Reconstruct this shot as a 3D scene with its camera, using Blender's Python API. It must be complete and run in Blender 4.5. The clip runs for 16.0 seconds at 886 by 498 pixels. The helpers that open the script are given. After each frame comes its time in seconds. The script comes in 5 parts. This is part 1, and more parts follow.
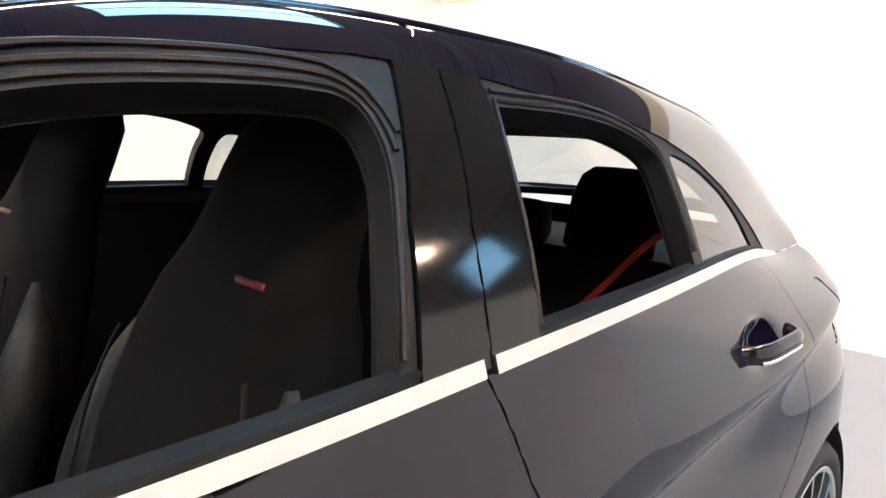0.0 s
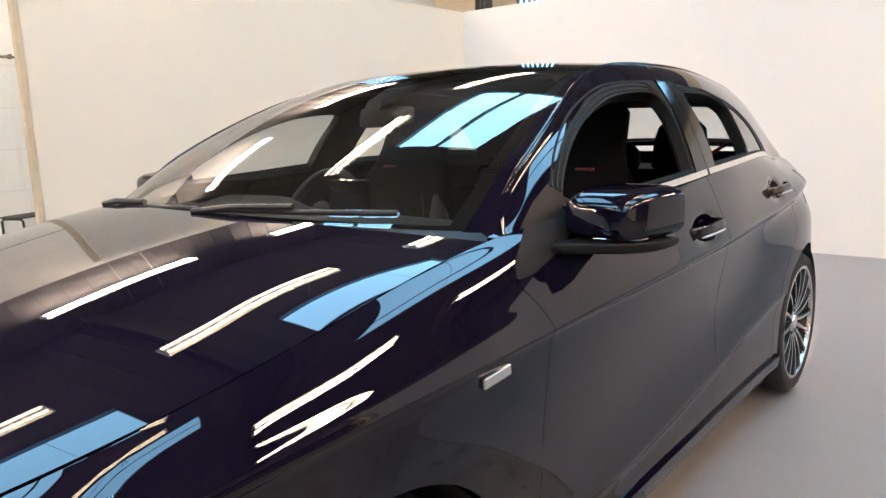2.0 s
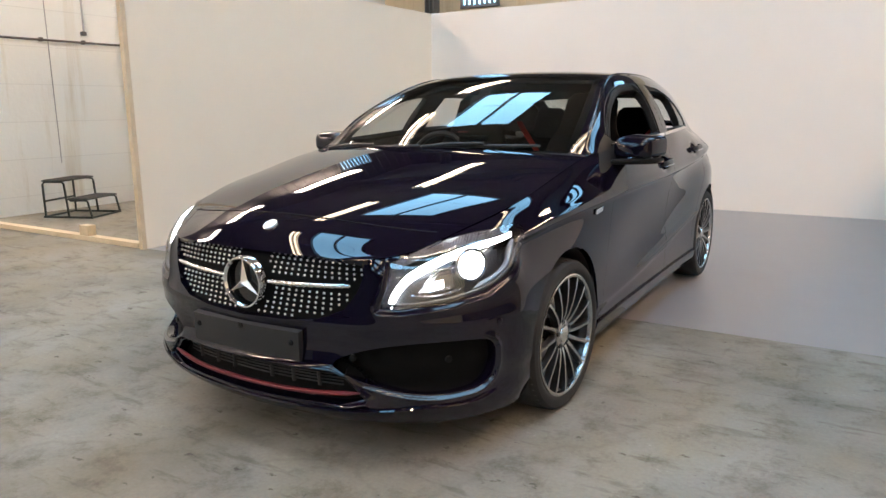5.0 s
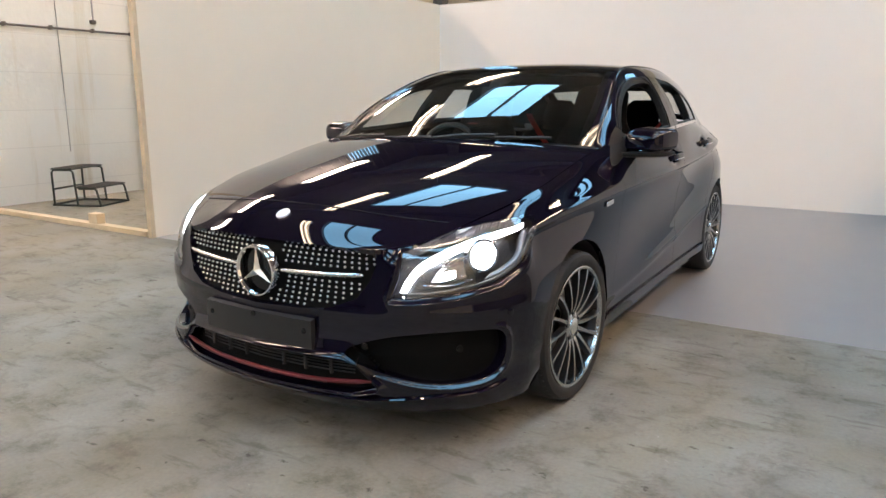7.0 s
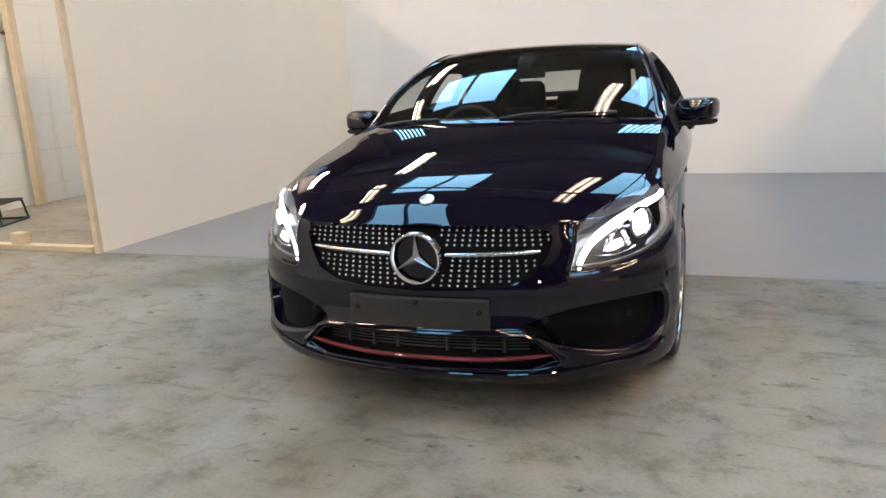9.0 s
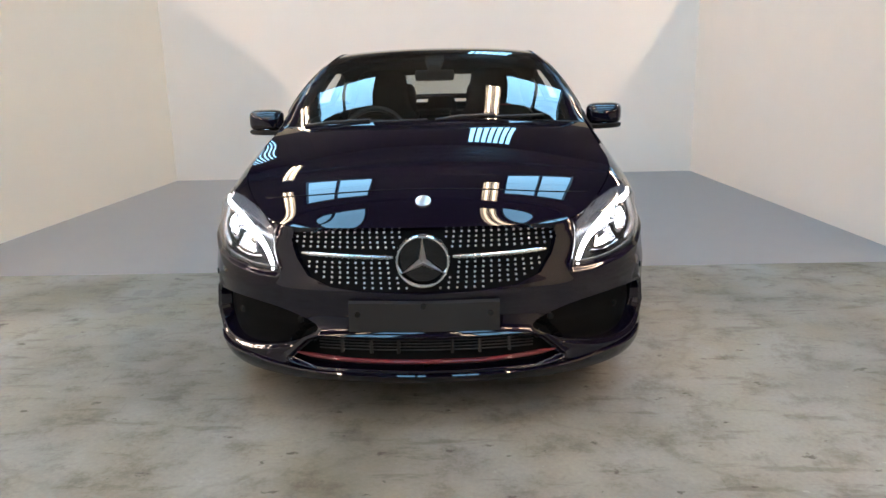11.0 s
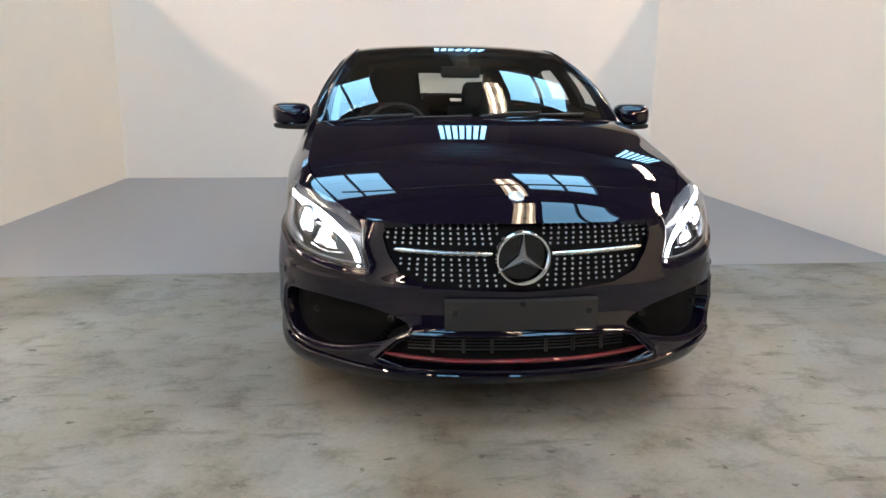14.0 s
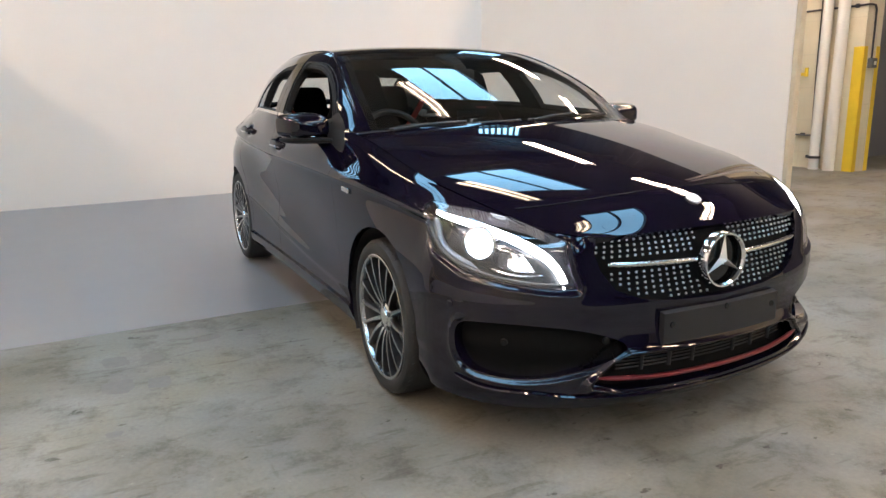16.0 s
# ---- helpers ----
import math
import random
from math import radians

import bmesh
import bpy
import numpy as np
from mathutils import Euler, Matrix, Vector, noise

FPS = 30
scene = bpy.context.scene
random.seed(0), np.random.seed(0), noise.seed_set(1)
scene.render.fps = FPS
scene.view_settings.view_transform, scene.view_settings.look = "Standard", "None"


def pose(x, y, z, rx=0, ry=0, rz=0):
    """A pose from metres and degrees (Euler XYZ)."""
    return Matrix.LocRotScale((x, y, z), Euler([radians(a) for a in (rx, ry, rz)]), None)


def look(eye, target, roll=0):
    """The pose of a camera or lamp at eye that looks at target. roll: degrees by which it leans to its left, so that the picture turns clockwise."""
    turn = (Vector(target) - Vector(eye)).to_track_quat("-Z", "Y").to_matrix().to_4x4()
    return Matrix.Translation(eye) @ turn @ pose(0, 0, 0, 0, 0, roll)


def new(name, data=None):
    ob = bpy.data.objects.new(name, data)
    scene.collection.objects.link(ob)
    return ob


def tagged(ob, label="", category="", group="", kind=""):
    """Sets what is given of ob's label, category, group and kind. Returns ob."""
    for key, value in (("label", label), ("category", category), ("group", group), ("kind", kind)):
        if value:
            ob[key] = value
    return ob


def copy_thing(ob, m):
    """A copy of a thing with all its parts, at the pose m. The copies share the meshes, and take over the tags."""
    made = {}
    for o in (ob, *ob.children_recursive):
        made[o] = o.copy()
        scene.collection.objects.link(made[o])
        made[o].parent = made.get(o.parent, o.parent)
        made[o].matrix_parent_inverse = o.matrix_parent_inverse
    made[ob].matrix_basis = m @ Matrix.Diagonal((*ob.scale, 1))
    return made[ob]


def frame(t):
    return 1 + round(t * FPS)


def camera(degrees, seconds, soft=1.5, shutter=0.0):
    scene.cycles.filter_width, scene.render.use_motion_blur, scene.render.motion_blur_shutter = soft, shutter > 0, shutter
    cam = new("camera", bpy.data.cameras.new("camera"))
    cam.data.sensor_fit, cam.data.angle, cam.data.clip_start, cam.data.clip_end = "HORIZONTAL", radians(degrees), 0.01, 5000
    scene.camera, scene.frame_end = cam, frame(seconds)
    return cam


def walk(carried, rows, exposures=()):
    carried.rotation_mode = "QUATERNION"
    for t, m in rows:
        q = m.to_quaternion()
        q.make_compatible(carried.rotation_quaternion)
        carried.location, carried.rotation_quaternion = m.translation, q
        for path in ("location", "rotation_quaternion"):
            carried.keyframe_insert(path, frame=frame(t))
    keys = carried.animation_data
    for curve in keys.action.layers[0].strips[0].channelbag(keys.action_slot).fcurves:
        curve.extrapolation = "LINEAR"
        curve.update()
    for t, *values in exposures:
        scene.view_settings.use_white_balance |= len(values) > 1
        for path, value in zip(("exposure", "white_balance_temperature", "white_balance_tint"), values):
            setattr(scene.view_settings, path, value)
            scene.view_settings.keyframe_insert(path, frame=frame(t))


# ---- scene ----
cam = camera(64.1, 16.0)
PATH = [
    (0, (1.258, 0.971, 1.3), (-0.07, 2.432, 0.98), 3.0),
    (0.5, (1.351, 0.604, 1.291), (0.114, 2.147, 0.996), 1.3),
    (1, (1.456, 0.204, 1.255), (0.2, 1.737, 0.987), 1.1),
    (1.5, (1.561, -0.24, 1.257), (0.294, 1.275, 0.945), -0.0),
    (2, (1.619, -0.706, 1.26), (0.364, 0.812, 0.911), -1.8),
    (2.5, (1.708, -1.126, 1.248), (0.49, 0.428, 0.93), -1.8),
    (3, (1.792, -1.56, 1.244), (0.616, 0.022, 0.908), -1.6),
    (3.5, (1.837, -1.947, 1.242), (0.706, -0.336, 0.888), -1.9),
    (4, (1.925, -2.279, 1.237), (0.816, -0.655, 0.876), -2.0),
    (4.5, (1.93, -2.531, 1.238), (0.858, -0.885, 0.86), -1.5),
    (5, (1.924, -2.665, 1.254), (0.898, -0.994, 0.860), -0.6),
    (7.5, (1.897, -2.708, 1.247), (0.864, -1.048, 0.824), 0.0),
    (8, (1.661, -2.901, 1.240), (0.693, -1.205, 0.806), -1.2),
    (10.5, (0.163, -3.296, 1.234), (0.048, -1.352, 0.778), -1.7),
    (11, (0.13, -3.311, 1.249), (0.083, -1.366, 0.788), -1.3),
    (11.5, (0.118, -3.314, 1.239), (0.038, -1.367, 0.789), -1.0),
    (12, (0.121, -3.313, 1.243), (0.038, -1.365, 0.795), -0.7),
    (12.5, (0.125, -3.308, 1.245), (0.043, -1.361, 0.797), -0.4),
    (13, (0.106, -3.296, 1.238), (0.03, -1.347, 0.797), 0.2),
    (13.5, (-0.079, -3.272, 1.205), (-0.053, -1.322, 0.759), 1.5),
    (14, (-0.495, -3.230, 1.215), (-0.311, -1.290, 0.762), 0.4),
    (14.5, (-0.868, -3.087, 1.210), (-0.527, -1.172, 0.746), -1.4),
    (15, (-1.265, -2.935, 1.187), (-0.752, -1.059, 0.722), 0.9),
    (15.5, (-1.595, -2.776, 1.182), (-0.893, -0.951, 0.740), 0.6),
    (16, (-1.896, -2.554, 1.222), (-1.012, -0.817, 0.776), -1.0),
]
EXPOSURES = [(0.0, 1.70), (0.8, 1.50), (1.5, 1.20), (2.5, 0.80), (3.5, 0.62), (5.0, 0.62), (8.0, 0.62), (16.0, 0.68)]
walk(cam, [(t, look(eye, target, roll)) for t, eye, target, roll in PATH], EXPOSURES)


# ---- light ----
world = bpy.data.worlds.new("world")
scene.world = world
world.use_nodes = True
sky = world.node_tree.nodes.new("ShaderNodeTexSky")
sky.sky_type, sky.sun_disc, sky.sun_elevation, sky.sun_rotation = "NISHITA", False, radians(38), radians(200)
world.node_tree.links.new(sky.outputs[0], world.node_tree.nodes["Background"].inputs[0])
world.node_tree.nodes["Background"].inputs[1].default_value = 0.08

TUBE_GLOW, SKY_GLOW, LAMP_GLOW = 18.5, 4.9, 14.0


# ---- materials ----
def nodes_of(name):
    m = bpy.data.materials.new(name)
    m.use_nodes = True
    nt = m.node_tree
    return m, nt, nt.nodes["Principled BSDF"]


def plain(name, colour, rough=0.5, metal=0.0, coat=0.0, vary=0.12, scale=30.0, bump=0.0, bump_scale=200.0, spec=0.5, coat_rough=0.02):
    """A surface with its colour varied at two scales, and fine relief."""
    m, nt, b = nodes_of(name)
    b.inputs["Roughness"].default_value, b.inputs["Metallic"].default_value = rough, metal
    b.inputs["Coat Weight"].default_value, b.inputs["Coat Roughness"].default_value, b.inputs["Coat IOR"].default_value = coat, coat_rough, 1.53
    b.inputs["Specular IOR Level"].default_value = spec
    tc = nt.nodes.new("ShaderNodeTexCoord")
    n1, n2 = nt.nodes.new("ShaderNodeTexNoise"), nt.nodes.new("ShaderNodeTexNoise")
    n1.inputs["Scale"].default_value, n1.inputs["Detail"].default_value = scale, 6
    n2.inputs["Scale"].default_value, n2.inputs["Detail"].default_value = scale / 9, 3
    add = nt.nodes.new("ShaderNodeMath")
    mixc = nt.nodes.new("ShaderNodeMix")
    mixc.data_type = "RGBA"
    c = Vector(colour)
    mixc.inputs[6].default_value = (*(c * (1 - vary)), 1)
    mixc.inputs[7].default_value = (*(c * (1 + vary)), 1)
    for n in (n1, n2):
        nt.links.new(tc.outputs["Object"], n.inputs["Vector"])
    half = nt.nodes.new("ShaderNodeMath")
    half.operation = "MULTIPLY"
    half.inputs[1].default_value = 0.5
    nt.links.new(n1.outputs[0], add.inputs[0]), nt.links.new(n2.outputs[0], add.inputs[1])
    nt.links.new(add.outputs[0], half.inputs[0])
    nt.links.new(half.outputs[0], mixc.inputs[0])
    nt.links.new(mixc.outputs[2], b.inputs["Base Color"])
    if bump:
        n3, bp = nt.nodes.new("ShaderNodeTexNoise"), nt.nodes.new("ShaderNodeBump")
        n3.inputs["Scale"].default_value = bump_scale
        bp.inputs["Strength"].default_value, bp.inputs["Distance"].default_value = bump, 0.002
        nt.links.new(tc.outputs["Object"], n3.inputs["Vector"])
        nt.links.new(n3.outputs[0], bp.inputs["Height"]), nt.links.new(bp.outputs[0], b.inputs["Normal"])
    return m


def glowing(name, colour, strength):
    m, nt, b = nodes_of(name)
    b.inputs["Base Color"].default_value = (0.9, 0.9, 0.9, 1)
    b.inputs["Emission Color"].default_value, b.inputs["Emission Strength"].default_value = (*colour, 1), strength
    return m


def glass(name, colour=(1, 1, 1), rough=0.0):
    """Thin glass: clear straight through, with the gloss of its face."""
    m, nt, b = nodes_of(name)
    nt.nodes.remove(b)
    out = nt.nodes["Material Output"]
    tr, gl, mx, lw, pw, ad = (nt.nodes.new("ShaderNode" + k) for k in ("BsdfTransparent", "BsdfGlossy", "MixShader", "LayerWeight", "Math", "Math"))
    tr.inputs[0].default_value = (*colour, 1)
    gl.inputs["Roughness"].default_value = rough
    lw.inputs[0].default_value = 0.5
    pw.operation, pw.inputs[1].default_value = "POWER", 4.0
    ad.operation, ad.inputs[1].default_value, ad.inputs[2].default_value = "MULTIPLY_ADD", 0.88, 0.12
    nt.links.new(lw.outputs["Facing"], pw.inputs[0]), nt.links.new(pw.outputs[0], ad.inputs[0])
    nt.links.new(ad.outputs[0], mx.inputs[0])
    nt.links.new(tr.outputs[0], mx.inputs[1]), nt.links.new(gl.outputs[0], mx.inputs[2])
    nt.links.new(mx.outputs[0], out.inputs[0])
    return m


def concrete():
    """Bare warehouse slab: blotches, tyre scuffs, pale scrapes, fine grain."""
    m, nt, b = nodes_of("bare concrete")
    tc = nt.nodes.new("ShaderNodeTexCoord")

    def nz(scale, detail, rough=0.6, stretch=(1, 1, 1), turn=0.0):
        mp, n = nt.nodes.new("ShaderNodeMapping"), nt.nodes.new("ShaderNodeTexNoise")
        mp.inputs["Scale"].default_value, mp.inputs["Rotation"].default_value = stretch, (0, 0, radians(turn))
        n.inputs["Scale"].default_value, n.inputs["Detail"].default_value, n.inputs["Roughness"].default_value = scale, detail, rough
        nt.links.new(tc.outputs["Object"], mp.inputs[0]), nt.links.new(mp.outputs[0], n.inputs["Vector"])
        return n.outputs[0]

    def ramp(src, stops):
        r = nt.nodes.new("ShaderNodeValToRGB")
        while len(r.color_ramp.elements) < len(stops):
            r.color_ramp.elements.new(0.5)
        for e, (p, c) in zip(r.color_ramp.elements, stops):
            e.position, e.color = p, (*c, 1)
        nt.links.new(src, r.inputs[0])
        return r.outputs[0]

    def mix(a, c, f, mode="MULTIPLY"):
        x = nt.nodes.new("ShaderNodeMix")
        x.data_type, x.blend_type = "RGBA", mode
        x.inputs[0].default_value = f
        nt.links.new(a, x.inputs[6]), nt.links.new(c, x.inputs[7])
        return x.outputs[2]

    base = ramp(nz(1.1, 9, 0.62), [(0.3, (0.143, 0.140, 0.118)), (0.5, (0.242, 0.239, 0.212)), (0.72, (0.320, 0.318, 0.290))])
    blot = ramp(nz(4.5, 8, 0.78), [(0.34, (0.50, 0.46, 0.40)), (0.49, (1, 1, 1))])
    scuff = ramp(nz(2.6, 7, 0.66, (1, 4.5, 1), 38), [(0.35, (0.46, 0.42, 0.36)), (0.43, (1, 1, 1))])
    drag = ramp(nz(3.4, 6, 0.6, (6.0, 0.8, 1), 12), [(0.30, (0.62, 0.58, 0.52)), (0.36, (1, 1, 1))])
    grain = ramp(nz(60, 4), [(0.3, (0.86, 0.86, 0.86)), (0.7, (1, 1, 1))])
    patch = ramp(nz(1.7, 5, 0.55), [(0.36, (0.92, 0.87, 0.76)), (0.60, (1.0, 1.0, 1.0))])
    speck = ramp(nz(7.5, 5, 0.62, (1, 1.5, 1), -20), [(0.315, (0.36, 0.33, 0.29)), (0.35, (1, 1, 1))])
    chips = ramp(nz(9, 7, 0.78, (1, 1.6, 1), 50), [(0.64, (0, 0, 0)), (0.70, (0.30, 0.30, 0.29))])
    warp, edge = (nt.nodes.new("ShaderNode" + k) for k in ("VectorMath", "TexVoronoi"))
    warp.operation = "MULTIPLY_ADD"
    warp.inputs[1].default_value = (0.5, 0.5, 0.5)
    wob = nt.nodes.new("ShaderNodeTexNoise")
    wob.inputs["Scale"].default_value, wob.inputs["Detail"].default_value = 2.2, 8
    nt.links.new(tc.outputs["Object"], wob.inputs["Vector"])
    nt.links.new(wob.outputs["Color"], warp.inputs[0]), nt.links.new(tc.outputs["Object"], warp.inputs[2])
    edge.feature = "DISTANCE_TO_EDGE"
    edge.inputs["Scale"].default_value = 0.42
    nt.links.new(warp.outputs[0], edge.inputs["Vector"])
    crack = ramp(edge.outputs["Distance"], [(0.0, (0.72, 0.69, 0.64)), (0.008, (1, 1, 1))])
    col = mix(mix(mix(mix(base, blot, 0.75), scuff, 0.5), drag, 0.35), grain, 1.0)
    col = mix(mix(mix(col, patch, 1.0), speck, 0.85), crack, 0.4)
    col = mix(col, chips, 0.35, "ADD")
    nt.links.new(col, b.inputs["Base Color"])
    rr = ramp(nz(2.2, 5), [(0.35, (0.55, 0.55, 0.55)), (0.65, (0.80, 0.80, 0.80))])
    b.inputs["Specular IOR Level"].default_value = 0.25
    nt.links.new(rr, b.inputs["Roughness"])
    bp = nt.nodes.new("ShaderNodeBump")
    bp.inputs["Strength"].default_value, bp.inputs["Distance"].default_value = 0.18, 0.004
    nt.links.new(nz(45, 6), bp.inputs["Height"]), nt.links.new(bp.outputs[0], b.inputs["Normal"])
    return m


def block_paint(name, colour, streak):
    """Old white paint on blockwork: faint courses, a few rust-brown drips."""
    m, nt, b = nodes_of(name)
    tc, mp, n, r, br, rot, mx, hb = (nt.nodes.new("ShaderNode" + k) for k in ("TexCoord", "Mapping", "TexNoise", "ValToRGB", "TexBrick", "Mapping", "Mix", "Bump"))
    mp.inputs["Scale"].default_value = (1.4, 1.4, 0.10)
    n.inputs["Scale"].default_value, n.inputs["Detail"].default_value, n.inputs["Roughness"].default_value = 1.5, 8, 0.7
    r.color_ramp.elements[0].position, r.color_ramp.elements[0].color = 0.26, (*streak, 1)
    r.color_ramp.elements[1].position, r.color_ramp.elements[1].color = 0.44, (*colour, 1)
    nt.links.new(tc.outputs["Object"], mp.inputs[0]), nt.links.new(mp.outputs[0], n.inputs["Vector"])
    nt.links.new(n.outputs[0], r.inputs[0])
    rot.inputs["Rotation"].default_value = (radians(90), 0, radians(90))
    br.inputs["Scale"].default_value, br.inputs["Mortar Size"].default_value = 1.0, 0.006
    br.inputs["Brick Width"].default_value, br.inputs["Row Height"].default_value, br.inputs["Mortar Smooth"].default_value = 0.45, 0.225, 0.4
    for k, v in (("Color1", 1.0), ("Color2", 0.96), ("Mortar", 0.80)):
        br.inputs[k].default_value = (v, v, v * 0.99, 1)
    nt.links.new(tc.outputs["Object"], rot.inputs[0]), nt.links.new(rot.outputs[0], br.inputs["Vector"])
    mx.data_type, mx.blend_type = "RGBA", "MULTIPLY"
    mx.inputs[0].default_value = 0.7
    nt.links.new(r.outputs[0], mx.inputs[6]), nt.links.new(br.outputs["Color"], mx.inputs[7])
    nt.links.new(mx.outputs[2], b.inputs["Base Color"])
    n2, bp = nt.nodes.new("ShaderNodeTexNoise"), nt.nodes.new("ShaderNodeBump")
    n2.inputs["Scale"].default_value, n2.inputs["Detail"].default_value = 18, 6
    nt.links.new(tc.outputs["Object"], n2.inputs["Vector"])
    bp.inputs["Strength"].default_value, bp.inputs["Distance"].default_value = 0.35, 0.01
    nt.links.new(n2.outputs[0], bp.inputs["Height"]), nt.links.new(bp.outputs[0], b.inputs["Normal"])
    b.inputs["Roughness"].default_value = 0.6
    return m


PAINT = plain("midnight car paint", (0.0034, 0.0022, 0.0084), 0.5, 0.0, 1.0, 0.1, 900, spec=0.0, coat_rough=0.006)
PIANO = plain("gloss black trim", (0.004, 0.004, 0.0045), 0.5, 0, 1.0, 0.1, 40, spec=0.0, coat_rough=0.01)
PILLAR = plain("dulled gloss black pillar cover", (0.0055, 0.0052, 0.005), 0.5, 0, 0.85, 0.2, 40, spec=0.0, coat_rough=0.09)
BLACK = plain("grained black plastic", (0.013, 0.013, 0.0135), 0.5, bump=0.15, bump_scale=900)
RUBBER = plain("tyre rubber", (0.014, 0.014, 0.014), 0.72, bump=0.2, bump_scale=300)
SEAL = plain("window rubber", (0.005, 0.005, 0.005), 0.5, spec=0.2)
SEAL_EDGE = plain("rubber lip", (0.007, 0.007, 0.007), 0.5, spec=0.22)
SAIL = plain("matt black corner trim", (0.007, 0.007, 0.007), 0.6, spec=0.2, bump=0.1, bump_scale=900)
CHROME = plain("chrome", (0.82, 0.82, 0.83), 0.07, 1.0, vary=0.02)
BRIGHT = plain("bright satin metal", (0.85, 0.85, 0.85), 0.34, 1.0, vary=0.02)
SATIN = plain("brushed aluminium trim", (0.78, 0.77, 0.75), 0.22, 1.0, vary=0.04)
ALLOY = plain("machined alloy", (0.56, 0.55, 0.54), 0.24, 1.0, vary=0.05, scale=60)
ALLOY_DARK = plain("black painted alloy", (0.012, 0.012, 0.013), 0.35, 0.2, 0.6)
STEEL = plain("brake disc steel", (0.35, 0.34, 0.33), 0.35, 1.0, vary=0.15)
RED = plain("red accent plastic", (0.115, 0.004, 0.008), 0.45, 0, 0.15)
MESH = plain("black mesh", (0.003, 0.003, 0.003), 0.6, spec=0.1, vary=0.3, scale=300, bump=0.5, bump_scale=400)
BELT = plain("red seat belt webbing", (0.42, 0.028, 0.014), 0.7, bump=0.3, bump_scale=700)
SEAT = plain("black seat fabric", (0.0045, 0.0045, 0.0046), 0.8, spec=0.10, vary=0.25, scale=120, bump=0.3, bump_scale=500)
SEAT_SIDE = plain("black leatherette", (0.018, 0.018, 0.0172), 0.45, spec=0.3, vary=0.15, bump=0.2, bump_scale=300)
CABIN = plain("dark cabin trim", (0.019, 0.019, 0.0185), 0.7, spec=0.15, vary=0.2, bump=0.2, bump_scale=400)
LINER = plain("headlining", (0.02, 0.019, 0.018), 0.9, vary=0.15)
GLASS = glass("clear car glass", (0.80, 0.84, 0.82))
LENS = glass("headlamp lens", (0.97, 0.98, 1.0))
DARK_GLASS = glass("tinted quarter glass", (0.62, 0.66, 0.64))
LED = glowing("white led", (0.92, 0.96, 1.0), LAMP_GLOW)
PROJ = glowing("lit projector", (0.88, 0.93, 1.0), LAMP_GLOW)
REFLECTOR = plain("lamp reflector", (0.7, 0.7, 0.74), 0.12, 1.0)
RIB = plain("grey moulded lamp trim", (0.16, 0.16, 0.17), 0.35, 0.5)
LAMP_BODY = plain("lamp housing", (0.045, 0.045, 0.05), 0.25, 0.4)
TAIL = plain("red tail lens", (0.25, 0.006, 0.006), 0.1, 0, 1.0)
ORANGE = plain("amber indicator strip", (0.35, 0.33, 0.3), 0.15, 0.0, 1.0)
MIRROR = plain("mirror glass", (0.9, 0.9, 0.9), 0.01, 1.0, vary=0.0)
PANEL = plain("off-white painted board", (0.82, 0.762, 0.69), 0.55, vary=0.035, scale=3.0, bump=0.06, bump_scale=60)
PANEL_CREAM = plain("cream painted board", (0.81, 0.755, 0.64), 0.55, vary=0.035, scale=3.0, bump=0.06, bump_scale=60)
SOLE = plain("raw softwood", (0.60, 0.50, 0.345), 0.65, vary=0.3, scale=14, bump=0.2, bump_scale=120)
GREYPAINT = plain("grey floor paint", (0.235, 0.228, 0.225), 0.36, vary=0.10, scale=4.0, bump=0.08, bump_scale=120)
CONCRETE = concrete()
STAIN = plain("worn dark concrete", (0.185, 0.176, 0.158), 0.6, vary=0.35, scale=30, spec=0.25, bump=0.2, bump_scale=120)
BLOCK = block_paint("painted blockwork", (0.715, 0.73, 0.70), (0.53, 0.49, 0.38))
CREAMWALL = block_paint("cream painted wall", (0.66, 0.60, 0.44), (0.50, 0.42, 0.26))
ROOFING = plain("dark roof sheeting", (0.165, 0.162, 0.158), 0.6, vary=0.2, scale=3)
GIRDER = plain("grey painted steel", (0.11, 0.115, 0.12), 0.5, vary=0.15)
STOOL = plain("dark green painted steel", (0.017, 0.026, 0.022), 0.4, vary=0.2)
GRIP = plain("ribbed rubber tread", (0.018, 0.018, 0.018), 0.8, bump=0.4, bump_scale=150)
WHITEPIPE = plain("white painted pipe", (0.72, 0.70, 0.64), 0.4, vary=0.1, scale=6)
YELLOW = plain("yellow guard paint", (0.72, 0.50, 0.03), 0.45, vary=0.15, scale=10)
DARKPIPE = plain("dark conduit", (0.03, 0.03, 0.035), 0.45)
GREYPIPE = plain("weathered grey conduit", (0.30, 0.31, 0.31), 0.5, vary=0.2)
BROWNPIPE = plain("brown conduit", (0.075, 0.066, 0.058), 0.5, vary=0.2)
TUBE = glowing("fluorescent tube", (1.0, 0.755, 0.535), TUBE_GLOW)
TUBE_EAST = glowing("warm high-output fluorescent tube", (1.0, 0.70, 0.50), TUBE_GLOW * 4.6)
TUBE_WEST = glowing("high-output fluorescent tube", (1.0, 0.75, 0.60), TUBE_GLOW * 4.6)
UNSEEN_DARK = plain("dark sheeting of the unseen walls", (0.085, 0.086, 0.088), 0.6, vary=0.15, scale=3)
SHADE_WALL = plain("store wall grey with shade in its colour", (0.17, 0.17, 0.175), 0.6, vary=0.12, scale=4)
DAYLIGHT = glowing("daylight behind glazing", (0.28, 0.64, 1.0), SKY_GLOW)
BATTEN = plain("white lamp batten", (0.75, 0.75, 0.72), 0.4)


